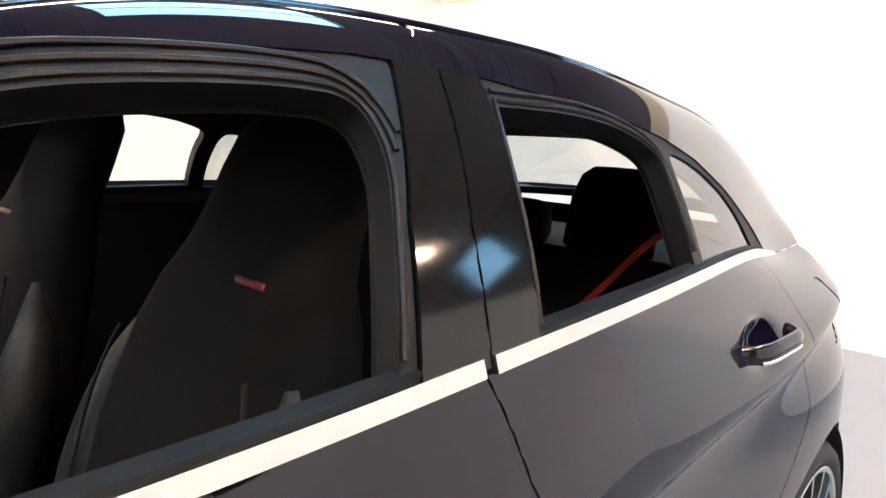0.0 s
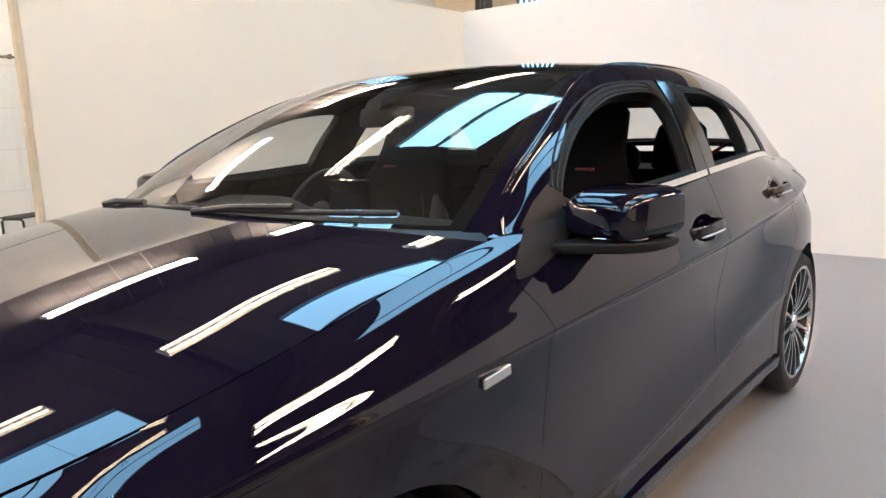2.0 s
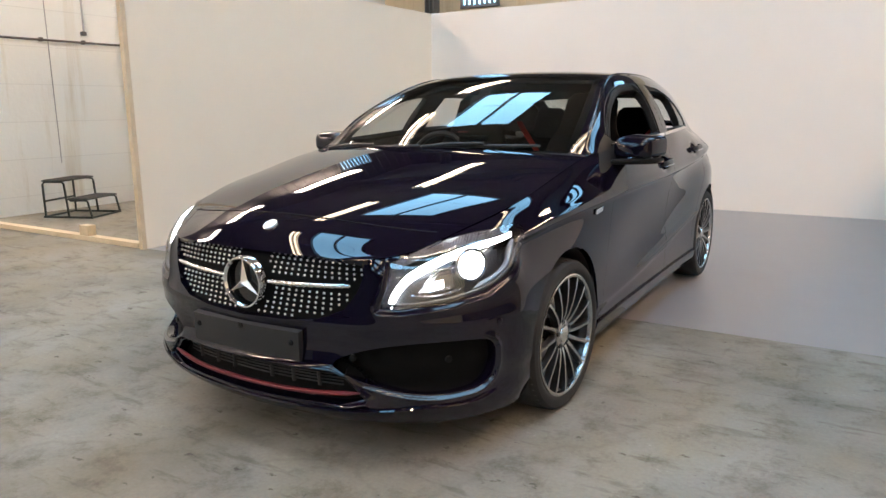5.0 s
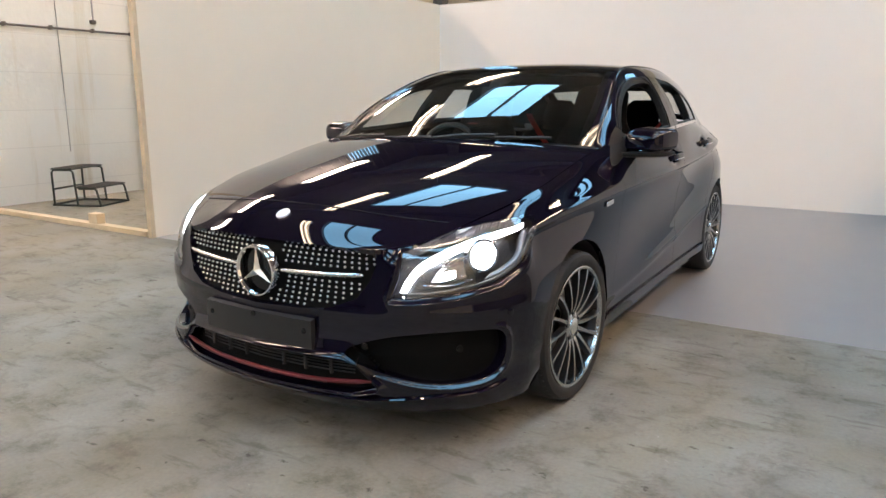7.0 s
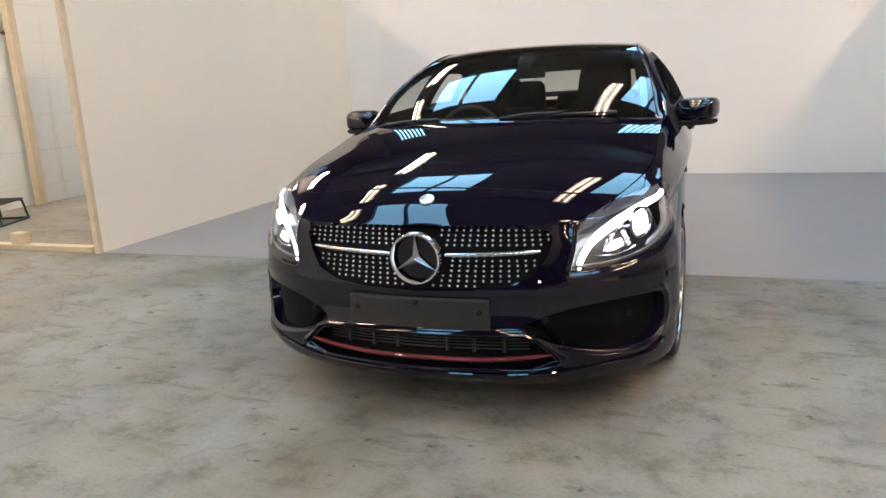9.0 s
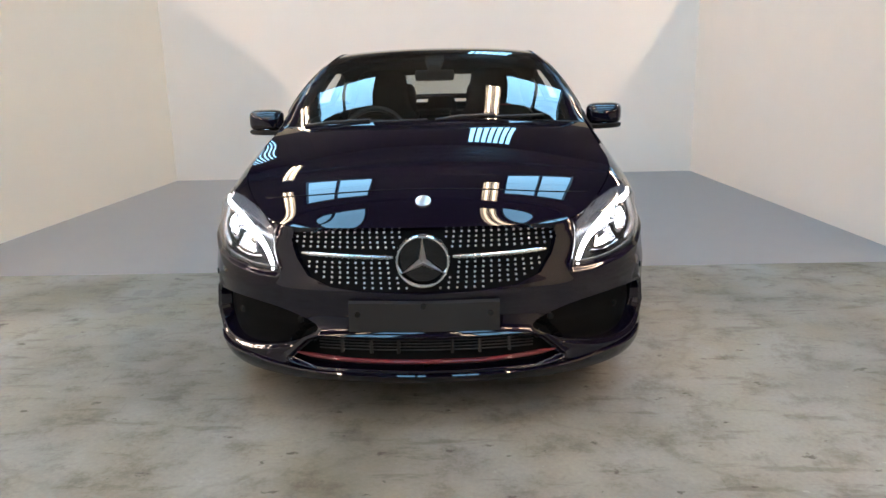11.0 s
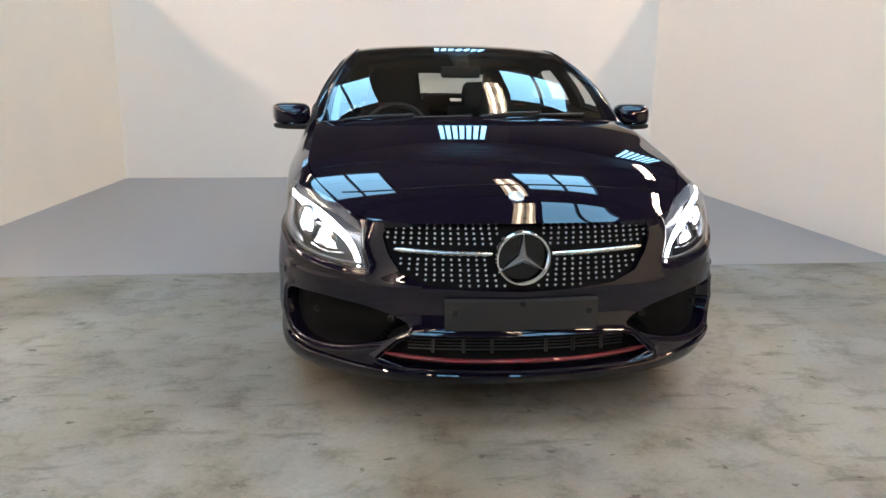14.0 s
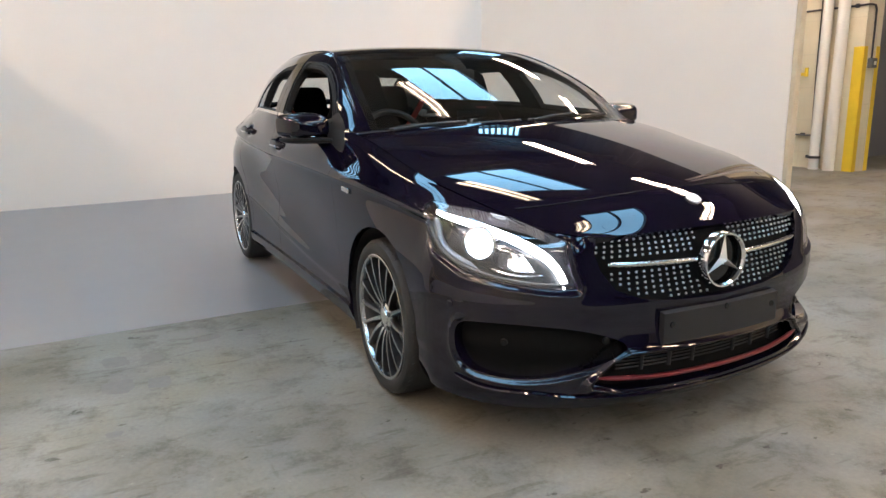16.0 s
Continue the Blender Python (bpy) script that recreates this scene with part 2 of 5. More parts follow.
# ---- mesh tools ----
def part(name, bm, material, parent=None, label="", smooth=True):
    me = bpy.data.meshes.new(name)
    bm.normal_update()
    bm.to_mesh(me)
    bm.free()
    for p in me.polygons:
        p.use_smooth = smooth
    if smooth:
        me.set_sharp_from_angle(angle=radians(38))
    me.materials.append(material)
    ob = new(name, me)
    ob.parent = parent
    if label:
        ob["label"] = label
    return ob


def raw(name, verts, faces, material, parent=None, label="", smooth=True):
    me = bpy.data.meshes.new(name)
    me.from_pydata([tuple(map(float, v)) for v in verts], [], [tuple(map(int, f)) for f in faces])
    me.update()
    for p in me.polygons:
        p.use_smooth = smooth
    if smooth:
        me.set_sharp_from_angle(angle=radians(38))
    me.materials.append(material)
    ob = new(name, me)
    ob.parent = parent
    if label:
        ob["label"] = label
    return ob


def thing(name, label, category, m=None, group="", kind=""):
    ob = new(name)
    ob.empty_display_size = 0.1
    if m is not None:
        ob.matrix_basis = m
    return tagged(ob, label, category, group, kind)


def box_bm(bm, size, m=None, bevel=0.0, seg=2):
    r = bmesh.ops.create_cube(bm, size=1.0)
    vs = r["verts"]
    for v in vs:
        v.co = Vector((v.co.x * size[0], v.co.y * size[1], v.co.z * size[2]))
    if bevel:
        es = list({e for v in vs for e in v.link_edges})
        q = bmesh.ops.bevel(bm, geom=es, offset=bevel, segments=seg, profile=0.5, affect="EDGES")
        vs = list({v for f in q["faces"] for v in f.verts} | {v for v in vs if v.is_valid})
    if m is not None:
        bmesh.ops.transform(bm, matrix=m, verts=vs)
    return bm


def box(name, lo, hi, material, parent=None, bevel=0.0, label="", seg=2):
    bm = bmesh.new()
    lo, hi = Vector(lo), Vector(hi)
    box_bm(bm, hi - lo, Matrix.Translation((lo + hi) / 2), bevel, seg)
    return part(name, bm, material, parent, label, smooth=False)


def sweep_bm(bm, path, radius, sides=10, close=False, flat=None):
    """A tube along the path. radius: a number or one for each point; flat: (width, thickness) gives a strap."""
    path = [Vector(p) for p in path]
    n = len(path)
    rings, up = [], None
    for i, p in enumerate(path):
        if close:
            d = path[(i + 1) % n] - path[i - 1]
        else:
            d = path[min(i + 1, n - 1)] - path[max(i - 1, 0)]
        d.normalize()
        if up is None:
            up = Vector((0, 0, 1)) if abs(d.z) < 0.9 else Vector((1, 0, 0))
        side = d.cross(up).normalized()
        up = side.cross(d).normalized()
        r = radius[i] if hasattr(radius, "__len__") else radius
        a, b = (flat if flat else (r, r))
        rings.append([bm.verts.new(p + side * (a * math.cos(2 * math.pi * k / sides)) + up * (b * math.sin(2 * math.pi * k / sides))) for k in range(sides)])
    for i in range(n if close else n - 1):
        A, B = rings[i], rings[(i + 1) % n]
        for k in range(sides):
            bm.faces.new((A[k], A[(k + 1) % sides], B[(k + 1) % sides], B[k]))
    if not close:
        bm.faces.new(rings[0][::-1]), bm.faces.new(rings[-1])
    return bm


def tube(name, path, radius, material, parent=None, sides=10, close=False, flat=None, label=""):
    bm = sweep_bm(bmesh.new(), path, radius, sides, close, flat)
    bmesh.ops.recalc_face_normals(bm, faces=bm.faces)
    return part(name, bm, material, parent, label)


def lathe(name, profile, material, parent=None, seg=48, axis="X", label="", m=None):
    """Turns a profile of (along the axis, radius) round the axis."""
    bm = bmesh.new()
    rings = []
    for a, r in profile:
        ring = []
        for k in range(seg):
            w = 2 * math.pi * k / seg
            ring.append(bm.verts.new((a, r * math.cos(w), r * math.sin(w)) if axis == "X" else ((r * math.cos(w), a, r * math.sin(w)) if axis == "Y" else (r * math.cos(w), r * math.sin(w), a))))
        rings.append(ring)
    for A, B in zip(rings, rings[1:]):
        for k in range(seg):
            bm.faces.new((A[k], A[(k + 1) % seg], B[(k + 1) % seg], B[k]))
    bmesh.ops.recalc_face_normals(bm, faces=bm.faces)
    if m is not None:
        bmesh.ops.transform(bm, matrix=m, verts=bm.verts)
    return part(name, bm, material, parent, label)


def sp(keys, vals):
    """A smooth (natural cubic) curve through values at keys."""
    k, v = np.array(keys, float), np.array(vals, float)
    n, h = len(k), np.diff(np.array(keys, float))
    A, r = np.eye(n), np.zeros(n)
    for i in range(1, n - 1):
        A[i, i - 1:i + 2] = h[i - 1], 2 * (h[i - 1] + h[i]), h[i]
        r[i] = 6 * ((v[i + 1] - v[i]) / h[i] - (v[i] - v[i - 1]) / h[i - 1])
    M = np.linalg.solve(A, r)

    def f(x):
        x = np.clip(np.asarray(x, float), k[0], k[-1])
        i = np.clip(np.searchsorted(k, x, side="right") - 1, 0, n - 2)
        a, b, w = k[i + 1] - x, x - k[i], h[i]
        return (M[i] * a ** 3 + M[i + 1] * b ** 3) / (6 * w) + (v[i] / w - M[i] * w / 6) * a + (v[i + 1] / w - M[i + 1] * w / 6) * b
    return f


def rows_blend(rows, v):
    """Catmull-Rom across rows (list of (x, z) arrays) at v in 0..1."""
    n = len(rows)
    s = np.clip(v, 0, 1) * (n - 1)
    i = np.clip(s.astype(int), 0, n - 2)
    t = s - i
    R = np.stack([np.stack(r, -1) for r in rows])
    R = np.concatenate([2 * R[:1] - R[1:2], R, 2 * R[-1:] - R[-2:-1]])
    g = np.indices(v.shape)
    p0, p1, p2, p3 = (R[(i + k, *g)] for k in range(4))
    t = t[..., None]
    return 0.5 * (2 * p1 + (p2 - p0) * t + (2 * p0 - 5 * p1 + 4 * p2 - p3) * t ** 2 + (3 * p1 - p0 - 3 * p2 + p3) * t ** 3)


def poly_sdf(pts, a, b, rnd=0.0):
    """Signed distance from the points (a, b) to a closed outline; negative inside. rnd rounds its corners."""
    d = np.full(np.shape(a), 1e9)
    s = np.ones(np.shape(a))
    n = len(pts)
    for i in range(n):
        (x0, y0), (x1, y1) = pts[i - 1], pts[i]
        ex, ey = x1 - x0, y1 - y0
        wx, wy = a - x0, b - y0
        t = np.clip((wx * ex + wy * ey) / (ex * ex + ey * ey + 1e-12), 0, 1)
        d = np.minimum(d, (wx - ex * t) ** 2 + (wy - ey * t) ** 2)
        c = ((y0 <= b) & (y1 > b) & (ex * wy > ey * wx)) | ((y0 > b) & (y1 <= b) & (ex * wy < ey * wx))
        s = np.where(c, -s, s)
    return s * np.sqrt(d) - rnd


def smooth_poly(pts, n=6):
    """A closed outline rounded through its corners (Chaikin)."""
    p = [tuple(q) for q in pts]
    for _ in range(n and 2):
        q = []
        for i in range(len(p)):
            (x0, y0), (x1, y1) = p[i], p[(i + 1) % len(p)]
            q += [(x0 * 0.75 + x1 * 0.25, y0 * 0.75 + y1 * 0.25), (x0 * 0.25 + x1 * 0.75, y0 * 0.25 + y1 * 0.75)]
        p = q
    return p


class Skin:
    """A sheet F(u, v) over a grid, whose points slide onto the outlines given, so that panels cut from it have clean edges."""

    def __init__(self, F, us, vs, outlines):
        self.F = F
        U, V = np.meshgrid(np.asarray(us, float), np.asarray(vs, float), indexing="ij")
        nu, nv = U.shape
        I, J = np.meshgrid(np.arange(nu, dtype=float), np.arange(nv, dtype=float), indexing="ij")
        fu = lambda i: np.interp(i, np.arange(nu), us)
        fv = lambda j: np.interp(j, np.arange(nv), vs)
        for _ in range(2):
            P = F(fu(I), fv(J))
            best = np.full(U.shape, 0.76)
            dI, dJ = np.zeros(U.shape), np.zeros(U.shape)
            for s in outlines:
                S = s(P)
                gi, gj = np.gradient(S)
                g2 = gi ** 2 + gj ** 2 + 1e-12
                si, sj = -S * gi / g2, -S * gj / g2
                L = np.hypot(si, sj)
                ok = L < best
                best = np.where(ok, L, best)
                dI, dJ = np.where(ok, si, dI), np.where(ok, sj, dJ)
            dI[0], dI[-1], dJ[:, 0], dJ[:, -1] = 0, 0, 0, 0
            I, J = I + dI, J + dJ
        self.P = F(fu(I), fv(J))
        c = self.P
        self.C = (c[:-1, :-1] + c[1:, :-1] + c[1:, 1:] + c[:-1, 1:]) / 4
        a = c[1:, 1:] - c[:-1, :-1]
        b = c[:-1, 1:] - c[1:, :-1]
        self.N = np.cross(a, b)
        u, v = fu(I), fv(J)
        eu, ev = 2e-4 * (us[-1] - us[0]), 2e-4 * (vs[-1] - vs[0])
        n = np.cross(F(np.minimum(u + eu, us[-1]), v) - F(np.maximum(u - eu, us[0]), v), F(u, np.minimum(v + ev, vs[-1])) - F(u, np.maximum(v - ev, vs[0])))
        self.VN = n / (np.linalg.norm(n, axis=-1, keepdims=True) + 1e-12)

    def cut(self, name, mask, material, parent, gap=0.002, depth=0.012, flip=1, side=1, label="", push=0.0, smooth=True):
        """The panel of the faces in mask. gap: how far its edges draw back; depth: of the edge turned inwards; side -1: mirrored."""
        nu, nv = self.P.shape[:2]
        ii, jj = np.nonzero(mask)
        idx = lambda i, j: i * nv + j
        quads = np.stack([idx(ii, jj), idx(ii + 1, jj), idx(ii + 1, jj + 1), idx(ii, jj + 1)], 1)
        used, inv = np.unique(quads, return_inverse=True)
        quads = inv.reshape(quads.shape)
        P, N = self.P.reshape(-1, 3)[used].copy(), self.VN.reshape(-1, 3)[used] * flip
        P = P + N * push
        edges = {}
        for q in quads:
            for k in range(4):
                a, b = q[k], q[(k + 1) % 4]
                e = (min(a, b), max(a, b))
                edges[e] = None if e in edges else (a, b)
        rim = [e for e in edges.values() if e is not None]
        if gap:
            cen = P[quads].mean(1)
            acc, cnt = np.zeros(P.shape), np.zeros(len(P))
            for k in range(4):
                np.add.at(acc, quads[:, k], cen)
                np.add.at(cnt, quads[:, k], 1)
            on = np.unique([v for e in rim for v in e])
            w = acc[on] / cnt[on][:, None] - P[on]
            P[on] += w / (np.linalg.norm(w, axis=1, keepdims=True) + 1e-9) * gap
        faces = [tuple(q) for q in quads]
        verts = list(P)
        if depth:
            back = {}
            for a, b in rim:
                for v in (a, b):
                    if v not in back:
                        back[v] = len(verts)
                        verts.append(P[v] - N[v] * depth)
                faces.append((b, a, back[a], back[b]))
        V = np.array(verts)
        V[:, 0] *= side
        if (flip < 0) != (side < 0):
            faces = [f[::-1] for f in faces]
        ob = raw(name, V, faces, material, parent, label, smooth)
        # the sheet keeps the true normals of its surface, its turned edges their own
        me, M = ob.data, np.zeros((len(V), 3))
        M[:len(N)] = N * np.array((side, 1, 1))
        loops = np.zeros(len(me.loops), int)
        me.loops.foreach_get("vertex_index", loops)
        L = M[loops]
        L[4 * len(quads):] = 0
        me.normals_split_custom_set([tuple(k) for k in L])
        return ob


# ---- hall ----
XL, XR, YF, YB, HT, YE = -3.73, 3.255, 1.34, 6.285, 2.56, 1.32   # the open booth of boards; its east board ends at YE
HX0, HX1, HY0, HY1, HZ = -7.0, 7.42, -20.0, 9.7, 6.2    # the hall

box("floor", (HX0 - 1, HY0 - 1, -0.3), (HX1 + 4, HY1 + 1, 0.0), CONCRETE)
tagged(bpy.data.objects["floor"], "stained and scuffed bare concrete warehouse floor", "floor", kind="structure")
fp = box("painted_floor", (XL, YF + 0.02, -0.05), (XR, YB, 0.0015), GREYPAINT)
tagged(fp, "smooth grey painted floor inside the booth", "floor", kind="structure")


def floor_stain(x, y, w, d, turn):
    """A dark worn mark with a ragged edge."""
    bm = bmesh.new()
    rng = random.Random(int(1000 * (x + 5) + 77 * y))
    ring = []
    for k in range(28):
        a = 2 * math.pi * k / 28
        cs, sn = math.cos(a), math.sin(a)
        r = 0.86 + 0.22 * rng.random()
        ring.append(bm.verts.new((w / 2 * r * math.copysign(abs(cs) ** 0.6, cs), d / 2 * r * math.copysign(abs(sn) ** 0.6, sn), 0.002)))
    bm.faces.new(ring)
    bmesh.ops.transform(bm, matrix=pose(x, y, 0, 0, 0, turn), verts=bm.verts)
    return tagged(part("floor_stain", bm, STAIN, None, smooth=False), "dark worn mark on the concrete floor", "stain", kind="structure")


for mark in ((-1.86, 0.58, 0.13, 0.16, 4), (-1.70, 0.55, 0.10, 0.13, -6), (-1.86, 0.90, 0.12, 0.14, 8), (-1.70, 0.88, 0.09, 0.12, 0), (-1.43, 1.02, 0.14, 0.08, 10), (-1.22, 1.0, 0.12, 0.07, -8), (-1.90, 0.12, 0.06, 0.05, 0)):
    floor_stain(*mark)


def wall(name, lo, hi, mat, label):
    return tagged(box(name, lo, hi, mat), label, "wall", kind="structure")


wall("wall_booth_west", (XL - 0.05, YF + 0.014, 0), (XL, YB, HT), PANEL_CREAM, "tall cream painted board partition")
wall("wall_booth_east", (XR, YE + 0.047, 0), (XR + 0.09, YB, HT), PANEL, "tall off-white painted board partition")
wall("wall_booth_back", (XL - 0.09, YB, 0), (XR + 0.09, YB + 0.09, HT), PANEL, "wide cream painted board partition behind the car")
EAVES = 4.0   # masonry below, added dark sheeting above
OPEN0, OPEN1, THICK = -3.2, 3.48, 0.33   # the wide opening in the east wall
wall("wall_west", (HX0 - 0.3, HY0, 0), (HX0, HY1, EAVES), BLOCK, "old white painted blockwork wall with brown drips")
wall("wall_east", (HX1, OPEN1, 0), (HX1 + THICK, HY1, EAVES), CREAMWALL, "cream painted warehouse wall")
wall("wall_east_far", (HX1, HY0, 0), (HX1 + THICK, OPEN0, EAVES), CREAMWALL, "cream painted wall beyond the wide opening")
# end wall behind the camera, added unseen and dark for the bumper's reflections
wall("wall_south", (HX0, HY0 - 0.3, 0), (HX1, HY0, EAVES), UNSEEN_DARK, "unseen dark grey end wall added to keep the car's reflections dark")
wall("wall_north", (HX0, HY1, 0), (HX1, HY1 + 0.3, EAVES), CREAMWALL, "cream far wall of the hall")
# dark store: its shade is put into the grey, its lid added unseen
wall("wall_store", (HX1 + 3.0, OPEN0 - 1, 0), (HX1 + 3.1, OPEN1 + 1.2, EAVES), SHADE_WALL, "wall of the unlit store beyond the opening, shade put into its grey")
wall("wall_store_north", (HX1 + THICK, OPEN1 + 1.1, 0), (HX1 + 3.0, OPEN1 + 1.2, EAVES), SHADE_WALL, "side wall of the unlit store, shade put into its grey")
wall("wall_store_south", (HX1 + THICK, OPEN0 - 1, 0), (HX1 + 3.0, OPEN0 - 0.9, EAVES), SHADE_WALL, "side wall of the unlit store, shade put into its grey")
wall("wall_store_lid", (HX1 + THICK, OPEN0 - 1, EAVES - 0.1), (HX1 + 3.0, OPEN1 + 1.2, EAVES), SHADE_WALL, "unseen flat lid added to keep the store dark")


def sheeting(name, lo, hi, axis, label):
    """Added unseen upper wall, dark to dim reflections: profiled sheet with upright ribs."""
    bm = bmesh.new()
    lo, hi = Vector(lo), Vector(hi)
    box_bm(bm, hi - lo, Matrix.Translation((lo + hi) / 2))
    n = int((hi[axis] - lo[axis]) / 0.33)
    for k in range(n):
        c = (lo + hi) / 2
        c[axis] = lo[axis] + (k + 0.5) * (hi[axis] - lo[axis]) / n
        size = hi - lo
        size[axis], size[1 - axis] = 0.06, size[1 - axis] + 0.016
        size.z -= 0.02
        box_bm(bm, size, Matrix.Translation(c))
    return tagged(part(name, bm, UNSEEN_DARK, None, smooth=False), label, "wall", kind="structure")


# upper walls out of view, added dark so the paint mirrors less wall
sheeting("wall_west_upper", (HX0 - 0.3, HY0, EAVES), (HX0, HY1, HZ), 1, "unseen dark sheeting added above the blockwork to dim reflections")
sheeting("wall_east_upper", (HX1, HY0, EAVES), (HX1 + THICK, HY1, HZ), 1, "unseen dark sheeting added above the cream wall to dim reflections")
sheeting("wall_south_upper", (HX0, HY0 - 0.3, EAVES), (HX1, HY0, HZ), 0, "unseen dark sheeting added over the end wall to dim reflections")
sheeting("wall_north_upper", (HX0, HY1, EAVES), (HX1, HY1 + 0.3, HZ), 0, "unseen dark sheeting added over the far wall to dim reflections")


def stud(name, lo, hi, label):
    t = thing(name, label, "timber stud")
    box("stud", lo, hi, SOLE, t, 0.004)
    return t


stud("timber_post", (XL - 0.05, YF - 0.035, 0), (XL + 0.002, YF + 0.012, HT), "raw softwood post closing the end of the partition")
stud("timber_post", (XR + 0.002, YE, 0), (XR + 0.06, YE + 0.045, HT), "raw softwood post at the end of the off-white partition")
stud("timber_post", (-6.93, 3.52, 0), (-6.83, 3.62, 2.5), "raw softwood post standing against the blockwork wall")
sole = thing("sole_plate", "raw softwood sole plate lying on the floor", "timber")
box("plank", (HX0, YF - 0.01, 0), (XL - 0.11, YF + 0.085, 0.048), SOLE, sole, 0.004)
blk = thing("timber_block", "short softwood block standing on the sole plate", "timber")
box("block", (-4.74, YF - 0.01, 0.048), (-4.60, YF + 0.08, 0.15), SOLE, blk, 0.004)

# service pipe with clips on the blockwork
rail = thing("wall_pipe", "thin dark conduit clipped along the blockwork wall", "pipe")
tube("pipe", [(HX0 + 0.05, y, 2.11) for y in (-6, 0, 2, 3.62)], 0.014, BROWNPIPE, rail)
for y in np.arange(-1.4, 3.7, 0.55):
    box("clip", (HX0, y - 0.012, 2.09), (HX0 + 0.07, y + 0.012, 2.14), BROWNPIPE, rail, 0.004)
drop = thing("wall_pipe", "thin upright conduit on the blockwork wall", "pipe")
tube("pipe", [(HX0 + 0.04, 3.02, z) for z in (2.24, 3.5, 6.0)], 0.011, GREYPIPE, drop)
box("box", (HX0, 2.99, 2.20), (HX0 + 0.06, 3.05, 2.25), BROWNPIPE, drop, 0.006)
crack = thing("wall_cable", "pale cable running down the blockwork", "cable")
tube("cable", [(HX0 + 0.012, 2.55, z) for z in (0.6, 2.0, 4.0, 6.0)], 0.006, GREYPIPE, crack, 6)


def step_stool(m):
    """Two-tread steel step."""
    t = thing("step_stool", "dark green tubular steel two-step stool on the floor", "step stool", m)
    r = 0.0125
    for x in (-0.27, 0.27):
        tube("side_frame", [(x, 0.02, r), (x, 0.02, 0.40), (x, 0.05, 0.43), (x, 0.27, 0.43), (x, 0.30, 0.41), (x, 0.33, r)], r, STOOL, t, 8)
        tube("front_leg", [(x, 0.36, 0.21), (x, 0.56, 0.215), (x, 0.59, 0.20), (x, 0.63, r)], r, STOOL, t, 8)
        tube("runner", [(x, 0.0, r), (x, 0.64, r)], r, STOOL, t, 8)
    for y, z in ((0.02, 0.2), (0.63, r), (0.0, r)):
        tube("stretcher", [(-0.27, y, z), (0.27, y, z)], r, STOOL, t, 8)
    for y, z in ((0.16, 0.452), (0.46, 0.235)):
        tr = box("tread", (-0.29, y - 0.14, z - 0.018), (0.29, y + 0.14, z), STOOL, t, 0.006)
        box("grip", (-0.275, y - 0.125, z), (0.275, y + 0.125, z + 0.005), GRIP, tr, 0.002)
    return t


step_stool(pose(-6.62, 2.24, 0, 0, 0, -68))

# pipes, guards and switch on the east wall
for y, r in ((3.985, 0.066), (3.755, 0.074)):
    p = thing("wall_pipe", "thick white painted upright service pipe by the opening", "pipe")
    tube("pipe", [(HX1 - 0.085, y, 0), (HX1 - 0.085, y, 3), (HX1 - 0.085, y, 5.9)], r, WHITEPIPE, p, 18)
    for z in (1.02, 2.9):
        lathe("collar", [(-0.012, r), (-0.012, r + 0.005), (0.012, r + 0.005), (0.012, r)], WHITEPIPE, p, 18, "Z", m=Matrix.Translation((HX1 - 0.085, y, z)))
    if y > 3.9:
        lathe("clamp", [(-0.018, r), (-0.018, r + 0.012), (0.018, r + 0.012), (0.018, r)], DARKPIPE, p, 18, "Z", m=Matrix.Translation((HX1 - 0.085, y, 0.17)), label="dark steel pipe clamp")
        box("clamp_bolt", (HX1 - 0.10, y + r + 0.01, 0.15), (HX1 - 0.06, y + r + 0.06, 0.19), DARKPIPE, p, 0.005)
for x0, x1 in ((HX1, HX1 + 0.075), (HX1 + THICK - 0.075, HX1 + THICK)):
    g = thing("corner_guard", "yellow painted guard round the corner of the opening", "corner guard")
    box("side_leaf", (x0 + (0 if x0 > HX1 else -0.006), OPEN1 - 0.006, 0), (x1, OPEN1 - 0.0005, 1.65), YELLOW, g)
    if x0 == HX1:
        box("face_leaf", (HX1 - 0.006, OPEN1, 0), (HX1 - 0.0005, OPEN1 + 0.135, 1.65), YELLOW, g)
run = thing("wall_pipe", "dark conduit across the wall and round its corner to a switch", "pipe")
tube("pipe", [(HX1 - 0.02, y, 2.16 + 0.006 * (4.8 - y)) for y in (5.4, 4.8, 4.2, 3.6)] + [(HX1 - 0.015, OPEN1 - 0.01, 2.175), (HX1 + 0.05, OPEN1 - 0.02, 2.175), (HX1 + 0.11, OPEN1 - 0.02, 2.165), (HX1 + 0.14, OPEN1 - 0.02, 2.11), (HX1 + 0.145, OPEN1 - 0.02, 1.8), (HX1 + 0.145, OPEN1 - 0.02, 1.5)], 0.013, DARKPIPE, run, 8)
for y in (4.6, 3.62):
    box("clip", (HX1 - 0.035, y - 0.02, 2.14), (HX1, y + 0.02, 2.195), DARKPIPE, run, 0.004)
swi = thing("switch_box", "small grey switch box on the side of the opening", "switch box")
box("case", (HX1 + 0.09, OPEN1 - 0.075, 1.37), (HX1 + 0.20, OPEN1, 1.50), GIRDER, swi, 0.012)
box("rocker", (HX1 + 0.125, OPEN1 - 0.082, 1.41), (HX1 + 0.165, OPEN1 - 0.075, 1.46), WHITEPIPE, swi, 0.002)
valve = thing("lever_valve", "yellow lever fixed to the cream wall", "valve")
box("lever", (HX1 - 0.05, 4.25, 1.29), (HX1 - 0.03, 4.46, 1.335), YELLOW, valve, 0.006)
box("handle_end", (HX1 - 0.055, 4.235, 1.28), (HX1 - 0.025, 4.285, 1.40), YELLOW, valve, 0.008)
